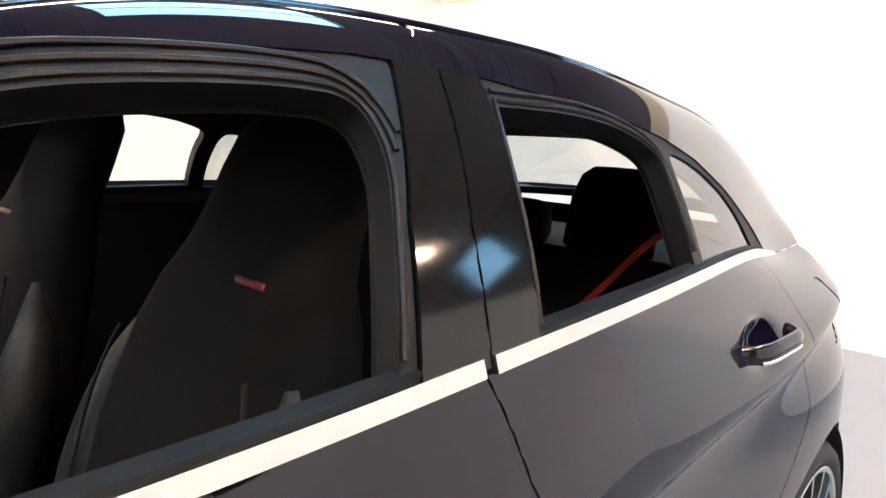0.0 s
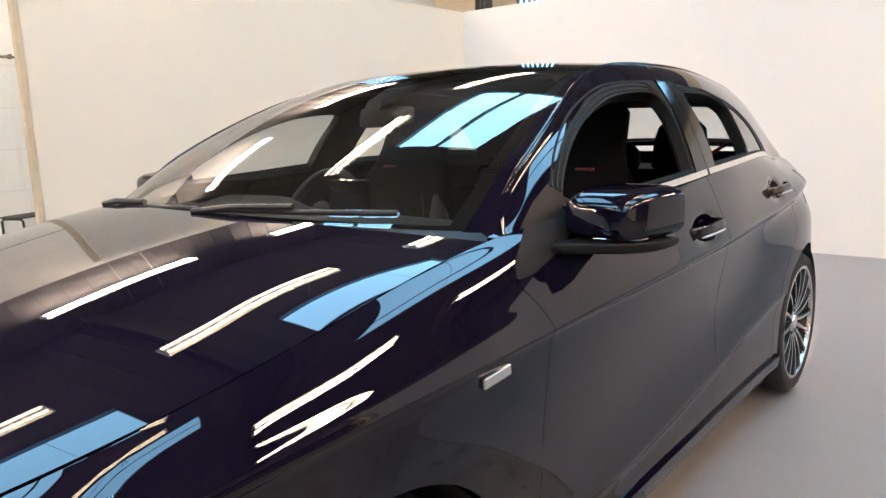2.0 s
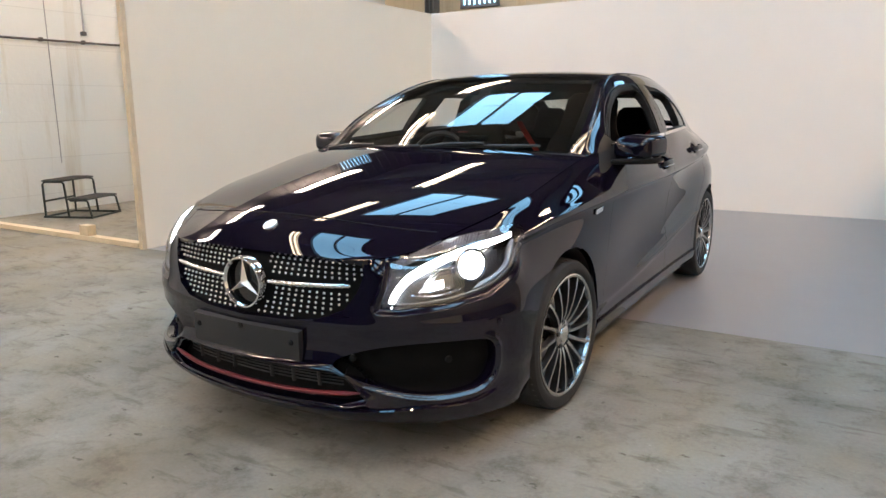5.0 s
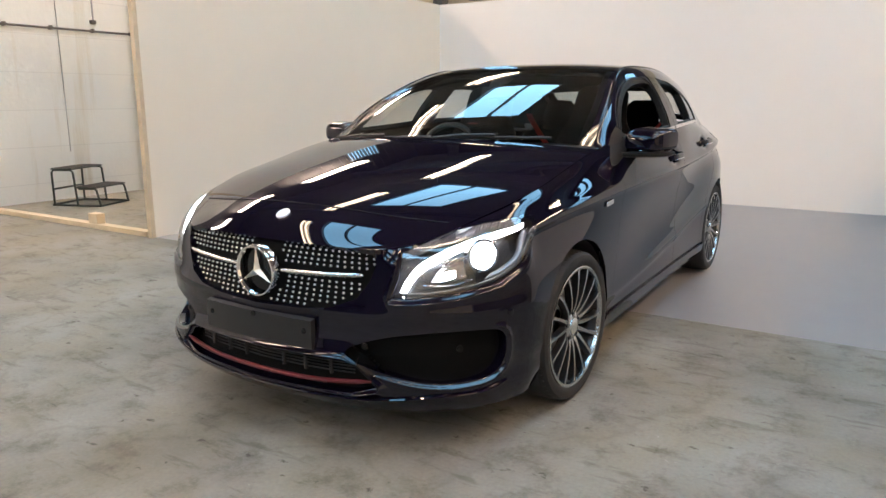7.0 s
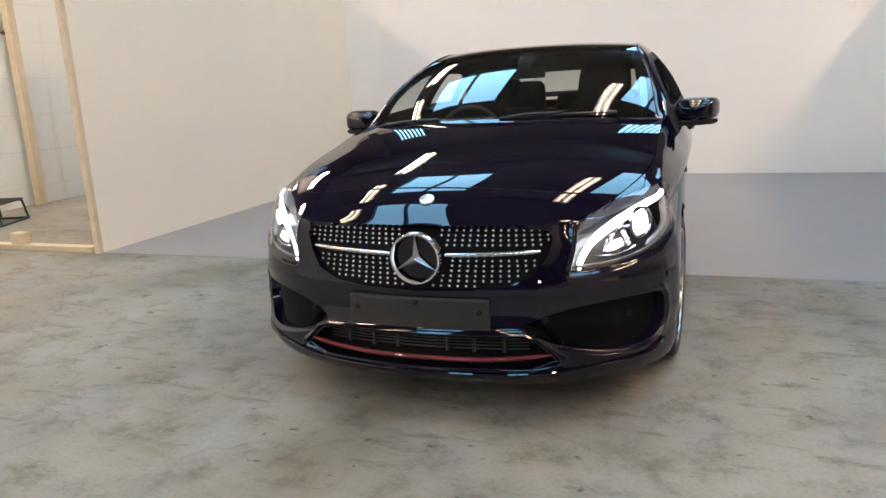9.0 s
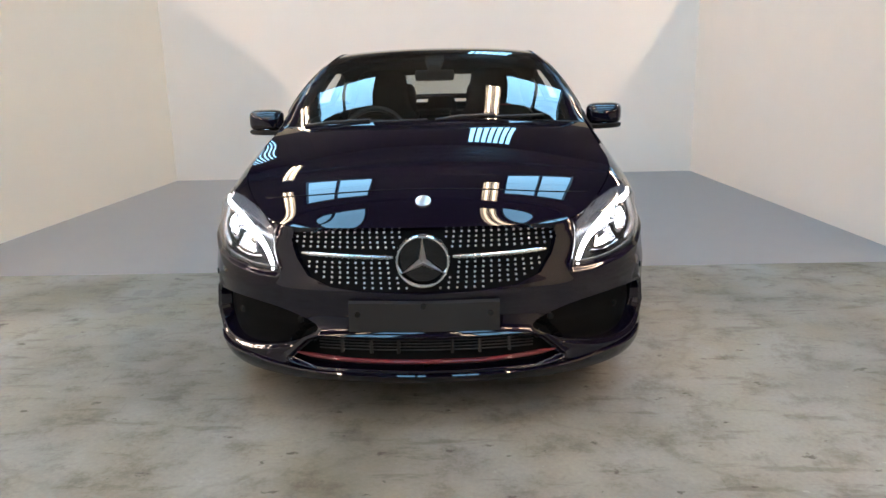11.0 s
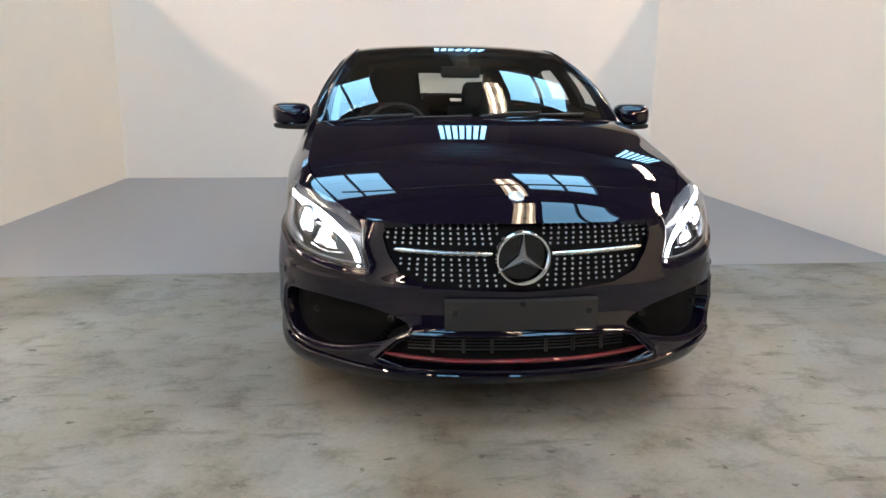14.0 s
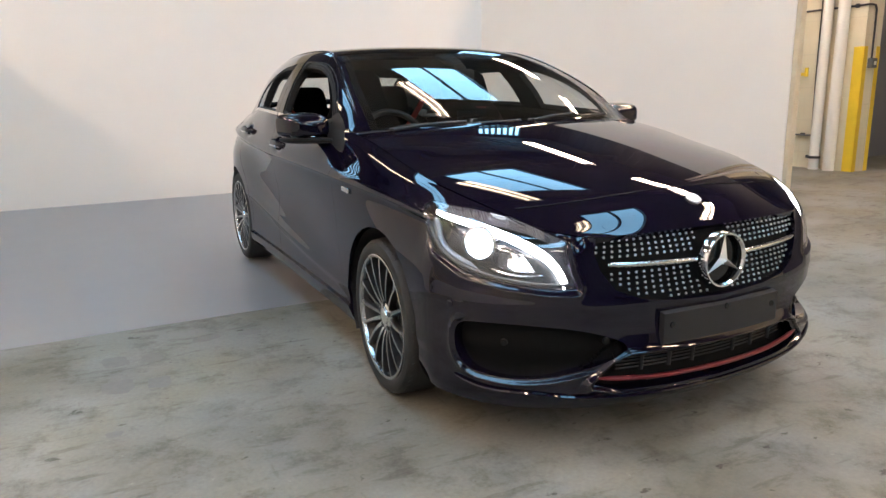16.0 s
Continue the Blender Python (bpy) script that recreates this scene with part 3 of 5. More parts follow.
box("bracket", (HX1 - 0.03, 4.40, 1.28), (HX1, 4.46, 1.345), YELLOW, valve, 0.004)
dropc = thing("wall_cable", "thin dark cable running down the cream wall", "cable")
tube("cable", [(HX1 - 0.012, 4.13, 3.8), (HX1 - 0.012, 4.13, 2.0), (HX1 - 0.012, 4.125, 1.2), (HX1 - 0.012, 4.11, 0.53)], 0.009, DARKPIPE, dropc, 6)
tray = thing("wall_bracket", "small grey steel bracket low on the cream wall", "bracket")
box("plate", (HX1 - 0.07, 4.11, 0.455), (HX1, 4.36, 0.475), GIRDER, tray, 0.003)
box("knob", (HX1 - 0.05, 4.20, 0.475), (HX1 - 0.02, 4.26, 0.495), DARKPIPE, tray, 0.004)

# far high windows and the column by the back corner
col = thing("steel_column", "grey painted steel column behind the partition", "column")
box("web", (-5.62, 9.2, 0), (-5.6, 9.4, HZ), GIRDER, col)
for x in (-5.7, -5.52):
    box("flange", (x - 0.01, 9.19, 0), (x + 0.01, 9.41, HZ), GIRDER, col)


def high_window(name, lo, hi, axis, bars, label):
    """A glazed light with upright bars and daylight behind it."""
    t = thing(name, label, "window", kind="structure")
    (a0, z0), (a1, z1), at_ = lo, hi, axis[1]
    put = (lambda a, d, z: (a, at_ + d, z)) if axis[0] == "y" else (lambda a, d, z: (at_ + d, a, z))
    sgn = axis[2]

    def bar(n, a, b, c, d, dep, mat):
        p, q = put(a, 0, c), put(b, sgn * dep, d)
        return box(n, [min(s, e) for s, e in zip(p, q)], [max(s, e) for s, e in zip(p, q)], mat, t)
    pane = bar("pane", a0, a1, z0, z1, 0.02, DAYLIGHT)
    for i in range(bars + 1):
        a = a0 + (a1 - a0) * i / bars
        bar("window_bar", a - 0.025, a + 0.025, z0, z1, 0.07, GIRDER)
    for z in (z0, z1):
        bar("window_frame", a0 - 0.03, a1 + 0.03, z - 0.03, z + 0.03, 0.08, GIRDER)
    return t


high_window("window_1", (-5.15, 3.12), (-4.4, 4.9), ("y", HY1, -1), 7, "high daylit window with close upright bars")
high_window("window_2", (7.1, 3.28), (8.2, 4.8), ("x", HX0, 1), 9, "high daylit window in the blockwork wall")
high_window("window_3", (0.5, 4.75), (1.65, 5.95), ("y", HY1, -1), 7, "high daylit window with close upright bars")

high_window("window_4", (5.25, 4.75), (6.5, 5.95), ("y", HY1, -1), 7, "high daylit window with close upright bars")

# roof with rooflights
LIGHTS_X, LIGHTS_Y, LW, LL = (-2.45, 2.45), (-16.3, -11.2, -6.1, -1.0, 4.1), 1.9, 2.8
bm = bmesh.new()
xs = [HX0 - 0.3] + [v for x in LIGHTS_X for v in (x - LW / 2, x + LW / 2)] + [HX1 + 0.3]
ys = [HY0 - 0.3] + [v for y in LIGHTS_Y for v in (y - LL / 2, y + LL / 2)] + [HY1 + 0.3]
for i in range(len(xs) - 1):
    for j in range(len(ys) - 1):
        if i % 2 and j % 2:
            continue
        box_bm(bm, (xs[i + 1] - xs[i], ys[j + 1] - ys[j], 0.1), Matrix.Translation(((xs[i] + xs[i + 1]) / 2, (ys[j] + ys[j + 1]) / 2, HZ + 0.05)))
for y in np.arange(HY0 + 0.4, HY1, 0.45):
    if not any(abs(y - q) < LL / 2 + 0.05 for q in LIGHTS_Y):
        box_bm(bm, (HX1 - HX0, 0.05, 0.02), Matrix.Translation(((HX0 + HX1) / 2, y, HZ - 0.005)))
ceil = part("ceiling", bm, ROOFING, None, smooth=False)
tagged(ceil, "dark ribbed roof sheeting with rooflight openings", "ceiling", kind="structure")
for x in LIGHTS_X:
    for y in LIGHTS_Y:
        rl = thing("rooflight", "two-pane rooflight with a dark glazing bar, bright blue sky behind", "rooflight", pose(x, y, HZ), "rooflights")
        for sx in (-1, 1):
            box("pane", (min(0, sx * LW / 2), -LL / 2, 0.11), (max(0, sx * LW / 2), LL / 2, 0.12), DAYLIGHT, rl)
            box("window_frame", (sx * LW / 2 - 0.04, -LL / 2, -0.06), (sx * LW / 2 + 0.04, LL / 2, 0.09), GIRDER, rl)
        box("glazing_bar", (-0.035, -LL / 2, 0.0), (0.035, LL / 2, 0.10), GIRDER, rl)
        box("glazing_bar", (-LW / 2, 0.28, 0.098), (LW / 2, 0.288, 0.105), GIRDER, rl)
for y in (-13.55, -8.45, -3.35, 1.8, 6.95):
    tr = thing("roof_truss", "dark grey steel roof beam", "roof beam")
    box("top_flange", (HX0, y - 0.09, HZ - 0.12), (HX1, y + 0.09, HZ - 0.1), GIRDER, tr)
    box("web", (HX0, y - 0.01, HZ - 0.42), (HX1, y + 0.01, HZ - 0.12), GIRDER, tr)
    box("bottom_flange", (HX0, y - 0.09, HZ - 0.44), (HX1, y + 0.09, HZ - 0.42), GIRDER, tr)

# runs of lamps along the hall: x, height, tubes
LAMP_RUNS = ((-6.6, 4.95, TUBE_WEST), (-3.4, 5.2, TUBE), (1.0, 5.2, TUBE), (4.95, 5.2, TUBE_EAST))
TROUGH = ((-0.17, 0.04), (-0.14, 0.07), (-0.025, 0.075), (0.025, 0.075), (0.14, 0.07), (0.17, 0.04))


def twin_lamp(m, tube_mat):
    """Twin-tube fitting with a folded white reflector and a spine with slots between the tubes."""
    t = thing("strip_light", "twin-tube fluorescent fitting with a white reflector hung under the roof", "strip light", m, "strip lights")
    bm = bmesh.new()
    prev = None
    for y in (-1.1, 1.1):
        ring = [bm.verts.new((x, y, z)) for x, z in TROUGH] + [bm.verts.new((x, y, z + 0.012)) for x, z in TROUGH[::-1]]
        if prev:
            for k in range(12):
                bm.faces.new((prev[k], prev[(k + 1) % 12], ring[(k + 1) % 12], ring[k]))
            bm.faces.new(ring)
        else:
            bm.faces.new(ring[::-1])
        prev = ring
    bmesh.ops.recalc_face_normals(bm, faces=bm.faces)
    part("reflector", bm, BATTEN, t, smooth=False)
    box("spine", (-0.02, -1.08, 0.01), (0.02, 1.08, 0.07), BATTEN, t, 0.004)
    for k in range(9):
        y = -0.96 + 0.24 * k
        box("spine_slot", (-0.012, y - 0.05, 0.007), (0.012, y + 0.05, 0.0105), GIRDER, t)
    for x in (-0.085, 0.085):
        tube("tube", [(x, -1.06, 0.0), (x, 1.06, 0.0)], 0.024, tube_mat, t, 8)
    for y in (-1.09, 1.09):
        box("end_cap", (-0.12, y - 0.012, -0.03), (0.12, y + 0.012, 0.06), BATTEN, t, 0.004)
    for y in (-0.7, 0.7):
        tube("hanger", [(0, y, 0.08), (0, y, HZ - m.translation.z - 0.02)], 0.006, GIRDER, t, 6)
    return t


for x, z, mat in LAMP_RUNS:
    first = None
    for y in (-12.0, -8.4, -4.8, -1.2, 2.4, 6.05):
        if x == 1.0 and y > 6:
            continue
        if first:
            copy_thing(first, pose(x, y, z))
        else:
            first = twin_lamp(pose(x, y, z), mat)


# ---- car: surfaces ----
# y runs from the front axle (0) to the rear axle (2.70), x to the car's left, z up.
EDGE_Y = (-0.82, -0.75, -0.6, -0.36, 0.0, 0.25, 0.45, 0.62, 1.0, 1.47, 2.0, 2.4, 2.75, 3.2)
edge_x = sp(EDGE_Y, (0.47, 0.555, 0.660, 0.757, 0.786, 0.790, 0.798, 0.826, 0.864, 0.873, 0.832, 0.776, 0.715, 0.655))
edge_z = sp(EDGE_Y, (0.748, 0.758, 0.804, 0.873, 0.946, 0.997, 1.027, 1.047, 1.066, 1.088, 1.098, 1.092, 1.062, 1.05))
hood_x = belt_x = edge_x
top_x = lambda y: edge_x(y) - 0.017 * np.exp(-((y - 1.2) / 0.42) ** 4)   # the door skins start inside the bright strip
hood_z = belt_z = top_z = edge_z
nose_slope = sp((-0.860, -0.815, -0.767, -0.69, -0.58, -0.37, 0.0, 0.28), (1.30, 0.82, 0.58, 0.40, 0.29, 0.225, 0.165, 0.13))
_ny = np.linspace(-0.860, 0.28, 500)
_nz = np.concatenate([[0], np.cumsum((nose_slope(_ny)[1:] + nose_slope(_ny)[:-1]) / 2 * np.diff(_ny))])
_nz += 0.910 - np.interp(-0.54, _ny, _nz)
nose_cz = sp(_ny[::25].tolist() + [0.28], _nz[::25].tolist() + [float(_nz[-1])])


def shut(a):
    """Where along the nose the bonnet proper begins, by the distance from the middle."""
    return 0.145 + 0.06 * a ** 4


def HOOD(u, q):
    """u 0..1 from nose to screen, q -1..1 across."""
    ey = -0.82 + u * 1.27
    cy = -0.860 + u * 1.14
    a = np.abs(q)
    y = cy + (ey - cy) * a ** 2.4
    ex, ez, cz = hood_x(ey), hood_z(ey), nose_cz(cy)
    z = ez + (cz - ez) * (1 - a ** 2.3)
    return np.stack([q * ex, y, z], -1)


rail_x = sp((0.45, 0.62, 0.8, 1.0, 1.26, 1.6, 2.2, 2.7, 3.2), (0.756, 0.740, 0.710, 0.662, 0.612, 0.600, 0.585, 0.555, 0.58))
rail_z = sp((0.45, 0.62, 0.8, 1.0, 1.26, 1.6, 2.0, 2.4, 2.75, 3.2), (1.024, 1.142, 1.240, 1.328, 1.407, 1.434, 1.428, 1.394, 1.332, 1.075))
crown = sp((0.45, 0.8, 1.26, 2.2, 2.8, 3.2), (0.009, 0.012, 0.022, 0.024, 0.022, 0.02))
bow = sp((0.45, 1.26, 1.8, 2.4, 2.8, 3.2), (0.17, 0.13, 0.03, -0.05, -0.09, -0.10))


def TOP(y, q):
    """Screen, roof and hatch glass: y along the rail, q -1..1 across."""
    w = 1 - np.abs(q) ** 2.5
    return np.stack([q * rail_x(y), y - bow(y) * w, rail_z(y) + crown(y) * w], -1)


def UPPER(y, v):
    """From the belt (v 0) up to the rail (v 1)."""
    xb, zb, xr, zr = belt_x(y), belt_z(y), rail_x(y), rail_z(y)
    f = 0.55 * v + 0.45 * v ** 2.8
    g = v + 0.62 * v ** 7 * (1 - v)
    return np.stack([xb + (xr - xb) * f, y, zb + (zr - zb) * g], -1)


YK = (-0.4, 0.0, 0.45, 1.0, 1.5, 2.0, 2.4, 2.7, 3.0, 3.15)
cr_z = sp(YK, (0.785, 0.825, 0.850, 0.868, 0.878, 0.892, 0.91, 0.93, 0.94, 0.94))
cr_x = sp(YK, (0.852, 0.890, 0.914, 0.929, 0.924, 0.905, 0.893, 0.868, 0.812, 0.768))
ho_x = sp(YK, (0.894, 0.899, 0.890, 0.868, 0.866, 0.872, 0.900, 0.900, 0.845, 0.79))
lo_x = sp(YK, (0.890, 0.897, 0.886, 0.882, 0.881, 0.884, 0.895, 0.898, 0.85, 0.795))


low_z = sp((-0.4, 0.45, 1.0, 1.6, 2.2, 2.6, 3.15), (0.345, 0.345, 0.37, 0.425, 0.50, 0.53, 0.53))


def SIDE(y, v):
    tx, tz, cx, cz = top_x(y), top_z(y), cr_x(y), cr_z(y)
    hx, lx, zl = ho_x(y), lo_x(y), low_z(y)
    near = np.exp(-((y - 0.1) / 0.5) ** 2)
    rows = [(tx, tz), (tx + (cx - tx) * (0.33 + 0.03 * near), tz - (tz - cz) * (0.22 + 0.02 * near)), (tx + (cx - tx) * 0.74, tz - (tz - cz) * 0.66), (cx, cz),
            (cx - 0.014 * (1 - near * 0.7), cz - 0.04), (hx + 0.25 * (cx - hx), (cz - 0.04 + zl + 0.17) / 2), (hx, zl + 0.17), (0.45 * hx + 0.55 * lx, zl + 0.07), (lx + 0.004, zl + 0.012), (lx - 0.004, zl - 0.03), (lx - 0.008, 0.26 + 0 * y), (lx - 0.035, 0.19 + 0 * y)]
    p = rows_blend(rows, v)
    for hy, hz in ((1.362, 0.932), (2.240, 0.968)):
        p[..., 0] -= 0.024 * np.exp(-(((y - hy) / 0.075) ** 2 + ((p[..., 1] - hz) / 0.034) ** 2) ** 1.4)
    return np.stack([p[..., 0], y, p[..., 1]], -1)


# how wide the side is at a height, near the headlamp
_ys, _zs = np.linspace(-0.56, 0.0, 113), np.linspace(0.16, 0.95, 640)
_tab = []
for _y in _ys:
    _s = SIDE(np.full(1500, _y), np.linspace(0, 1, 1500))[::-1]
    _tab.append(np.interp(_zs, np.maximum.accumulate(_s[:, 2]), _s[:, 0]))
_tab = np.array(_tab)


def side_x(y, z):
    a = np.clip((y - _ys[0]) / (_ys[1] - _ys[0]), 0, len(_ys) - 1.001)
    b = np.clip((z - _zs[0]) / (_zs[1] - _zs[0]), 0, len(_zs) - 1.001)
    i, j = a.astype(int), b.astype(int)
    a, b = a - i, b - j
    return (_tab[i, j] * (1 - a) + _tab[i + 1, j] * a) * (1 - b) + (_tab[i, j + 1] * (1 - a) + _tab[i + 1, j + 1] * a) * b


PT = (0, 0.15, 0.3, 0.45, 0.6, 0.75, 0.88, 1.0)
plan_x = sp(PT, (0, 0.175, 0.348, 0.518, 0.675, 0.808, 0.889, 0.906))
plan_y = sp(PT, (-0.935, -0.925, -0.90, -0.85, -0.765, -0.63, -0.44, -0.2))
TC = 0.42
nose_top = lambda t: np.where(t < TC, HOOD(0 * t, np.clip(t / TC, 0, 1))[..., 2], hood_z(plan_y(t) + 0.04)) - 0.002
nose_bot = sp((0, 0.5, 0.8, 1.0), (0.168, 0.172, 0.187, 0.21))
inset = sp((0.16, 0.193, 0.245, 0.31, 0.37, 0.45, 0.50, 0.528, 0.56, 0.62, 0.70, 0.765, 0.84), (0.055, 0.020, 0.0, 0.010, 0.002, 0.009, 0.007, 0.005, 0.014, 0.031, 0.050, 0.073, 0.086))


GRILLE = [(-0.2, 0.759), (0.30, 0.756), (0.462, 0.746), (0.478, 0.70), (0.460, 0.64), (0.418, 0.578), (0.33, 0.543), (0.2, 0.528), (0.0, 0.521), (-0.2, 0.524)]
HEAD = [(0.650, 0.588), (0.685, 0.65), (0.715, 0.738), (0.92, 0.790), (1.15, 0.822), (1.40, 0.838), (1.44, 0.82), (1.42, 0.765), (1.34, 0.69), (1.18, 0.632), (0.95, 0.604), (0.75, 0.588)]
INTAKE = smooth_poly([(0.40, 0.395), (0.60, 0.452), (0.85, 0.473), (1.10, 0.472), (1.215, 0.458), (1.22, 0.37), (1.17, 0.305), (1.0, 0.286), (0.80, 0.288), (0.60, 0.318), (0.48, 0.355)])
LOWER = [(-0.3, 0.352), (0.375, 0.352), (0.42, 0.335), (0.49, 0.268), (0.40, 0.240), (0.0, 0.234), (-0.3, 0.236)]


def swell(d, height, rise, fall):
    """Height of a rolled lip at distance d outside an edge."""
    a = np.clip((d - 0.002) / rise, 0, 1)
    return height * a * a * (3 - 2 * a) * np.exp(-np.clip(d - rise, 0, None) / fall) * (d > 0)


def NOSE(t, w):
    t = np.clip(t, 0, 1)
    dx = (plan_x(t + 0.01) - plan_x(t - 0.01))
    dy = (plan_y(t + 0.01) - plan_y(t - 0.01))
    L = np.hypot(dx, dy) + 1e-9
    zb, zt = nose_bot(t), nose_top(t)
    z = zb + (zt - zb) * w
    i = inset(z) * (1 - 0.62 * t ** 2)
    base = np.stack([plan_x(t) - i * dy / L, plan_y(t) + i * dx / L, z], -1)
    it = inset(zt) * (1 - 0.62 * t ** 2)
    up_ = np.stack([plan_x(t) - it * dy / L, plan_y(t) + it * dx / L, zt], -1)
    ey = plan_y(t) + 0.04
    rim = np.where((t < TC)[..., None], HOOD(0 * t, np.clip(t / TC, 0, 1)), np.stack([hood_x(ey), ey, zt], -1))
    p = base + (rim - up_) * (np.clip((z - 0.56) / (zt - 0.56), 0, 1) ** (4 + 7 * t ** 2))[..., None]
    c, x = np.abs(p[..., 0]) + p[..., 1] + 0.935, p[..., 0]
    under = np.clip((0.775 - z) / 0.06, 0, 1)
    lip = swell(poly_sdf(HEAD, c, z), 0.010, 0.020, 0.030) * under
    low = np.clip((0.42 - z) / 0.05, 0, 1)
    lip = np.maximum(lip, swell(poly_sdf(INTAKE, c, z), 0.014, 0.016, 0.022) * np.maximum(low, np.clip((c - 1.12) / 0.08, 0, 1)) * (z < 0.56) * np.clip((c - 0.45) / 0.15, 0, 1))
    lip = np.maximum(lip, swell(poly_sdf(LOWER, x, z), 0.020, 0.014, 0.020) * np.clip((z - 0.22) / 0.03, 0, 1))
    p = p + np.stack([dy / L * lip, -dx / L * lip, 0 * lip], -1)
    w = np.clip((p[..., 1] + 0.52) / 0.20, 0, 1)
    w = w * w * (3 - 2 * w)
    p[..., 0] = p[..., 0] * (1 - w) + side_x(p[..., 1], p[..., 2]) * w
    return p


TT = (0, 0.25, 0.5, 0.72, 0.88, 1.0)
tail_x = sp(TT, (0.0, 0.30, 0.55, 0.705, 0.78, 0.812))
tail_y = sp(TT, (3.385, 3.365, 3.31, 3.22, 3.12, 3.02))
tail_in = sp((0.2, 0.3, 0.5, 0.7, 0.85, 0.95, 1.06), (0.05, 0.01, 0.0, 0.012, 0.04, 0.075, 0.17))


def TAILSKIN(t, w):
    z = 0.2 + w * 0.87
    i = tail_in(z)
    return np.stack([tail_x(t) - i * 1.1 * t, tail_y(t) - i * (1 - 0.5 * t), z], -1)


AX = (0.0, 2.699)
ARCH_R, HUB = 0.366, 0.320
arch = lambda P: np.minimum(*[np.hypot(P[..., 1] - a, P[..., 2] - HUB) for a in AX]) - ARCH_R
line = lambda pts: (lambda P: P[..., 1] - np.interp(P[..., 2], [p[1] for p in pts], [p[0] for p in pts]))
gap_fender = line(((0.40, 0.20), (0.475, 0.5), (0.484, 0.80), (0.488, 0.85), (0.465, 0.90), (0.435, 0.945), (0.46, 0.985), (0.53, 1.03), (0.56, 1.056)))
gap_doors = line(((1.60, 0.20), (1.605, 0.55), (1.59, 0.80), (1.51, 0.97), (1.470, 1.09), (1.50, 1.211), (1.575, 1.38)))
gap_rear = line(((2.25, 0.20), (2.27, 0.45), (2.36, 0.62), (2.50, 0.80), (2.52, 0.95), (2.47, 1.10)))
gap_sill = lambda P: P[..., 2] - 0.272
seam = lambda P: P[..., 2] - np.interp(P[..., 1], (-0.6, -0.42, -0.25, -0.1), (0.76, 0.70, 0.585, 0.52))
wing_cut = lambda P: P[..., 1] + 0.30
cc = lambda P: np.abs(P[..., 0]) + P[..., 1] + 0.935
s_grille = lambda P: poly_sdf(GRILLE, P[..., 0], P[..., 2])
s_head = lambda P: poly_sdf(HEAD, cc(P), P[..., 2])
s_intake = lambda P: poly_sdf(INTAKE, cc(P), P[..., 2])
s_lower = lambda P: poly_sdf(LOWER, P[..., 0], P[..., 2])
WIN_F = smooth_poly([(0.69, 1.08), (0.705, 1.108), (0.776, 1.170), (0.878, 1.231), (1.0, 1.281), (1.133, 1.320), (1.25, 1.333), (1.36, 1.338), (1.425, 1.332), (1.43, 1.28), (1.396, 1.206), (1.357, 1.094), (1.357, 1.094), (1.0, 1.078)])
WIN_R = smooth_poly([(1.572, 1.104), (1.572, 1.104), (1.598, 1.2), (1.64, 1.338), (1.64, 1.338), (1.805, 1.339), (1.93, 1.330), (2.03, 1.304), (2.062, 1.28), (2.045, 1.22), (2.045, 1.118), (2.045, 1.118), (1.744, 1.112)])
WIN_Q = smooth_poly([(2.09, 1.112), (2.09, 1.112), (2.09, 1.2), (2.105, 1.285), (2.15, 1.290), (2.27, 1.256), (2.38, 1.195), (2.47, 1.105), (2.47, 1.105)])
BPIL = [(1.368, 1.04), (1.377, 1.09), (1.420, 1.219), (1.515, 1.40), (1.655, 1.40), (1.590, 1.22), (1.552, 1.09), (1.552, 1.04)]
FRAME = [(0.46, 0.99), (0.535, 1.042), (0.60, 1.086), (0.684, 1.129), (0.786, 1.201), (0.878, 1.252), (1.031, 1.317), (1.153, 1.349), (1.30, 1.368), (1.45, 1.377), (1.632, 1.373), (1.826, 1.354), (2.0, 1.336), (2.132, 1.312), (2.25, 1.278), (2.366, 1.224), (2.52, 1.135), (2.64, 1.06), (2.66, 1.0)]
SAIL_EDGE = [(0.40, 0.948), (0.40, 1.12), (0.70, 1.12), (0.695, 1.045), (0.66, 1.016), (0.612, 0.99), (0.50, 0.955)]
yz = lambda o: (lambda P: poly_sdf(o, P[..., 1], P[..., 2]))
s_sail = yz(SAIL_EDGE)
s_wf, s_wr, s_wq, s_bp, s_fr = yz(WIN_F), yz(WIN_R), yz(WIN_Q), yz(BPIL), yz(FRAME)

# ---- car: body ----
car = thing("hatchback_car", "glossy midnight-blue five-door hatchback with lit headlamps and open side windows", "car")

side = Skin(SIDE, np.concatenate([np.linspace(-0.4, 0.45, 70), np.linspace(0.462, 3.08, 290)]), np.linspace(0, 1, 110), [arch, gap_fender, gap_doors, gap_rear, gap_sill, seam, wing_cut, s_sail])
C = side.C
body_ok = (arch(C) > 0)
fend = body_ok & (gap_fender(C) < 0) & ((seam(C) > 0) | (C[..., 1] > 0.1)) & (wing_cut(C) > 0) & ~((gap_sill(C) < 0) & (C[..., 1] > 0.38))
sill = body_ok & (gap_sill(C) < 0) & (C[..., 1] > 0.3) & (C[..., 1] < 2.4)
door_all = (gap_fender(C) > 0) & (gap_doors(C) < 0) & (gap_sill(C) > 0)
sail = door_all & (s_sail(C) < 0)
f_door = door_all & ~sail
r_door = (gap_doors(C) > 0) & (gap_rear(C) < 0) & (gap_sill(C) > 0) & body_ok
quart = (gap_rear(C) > 0) & body_ok & ~sill
doors = {}
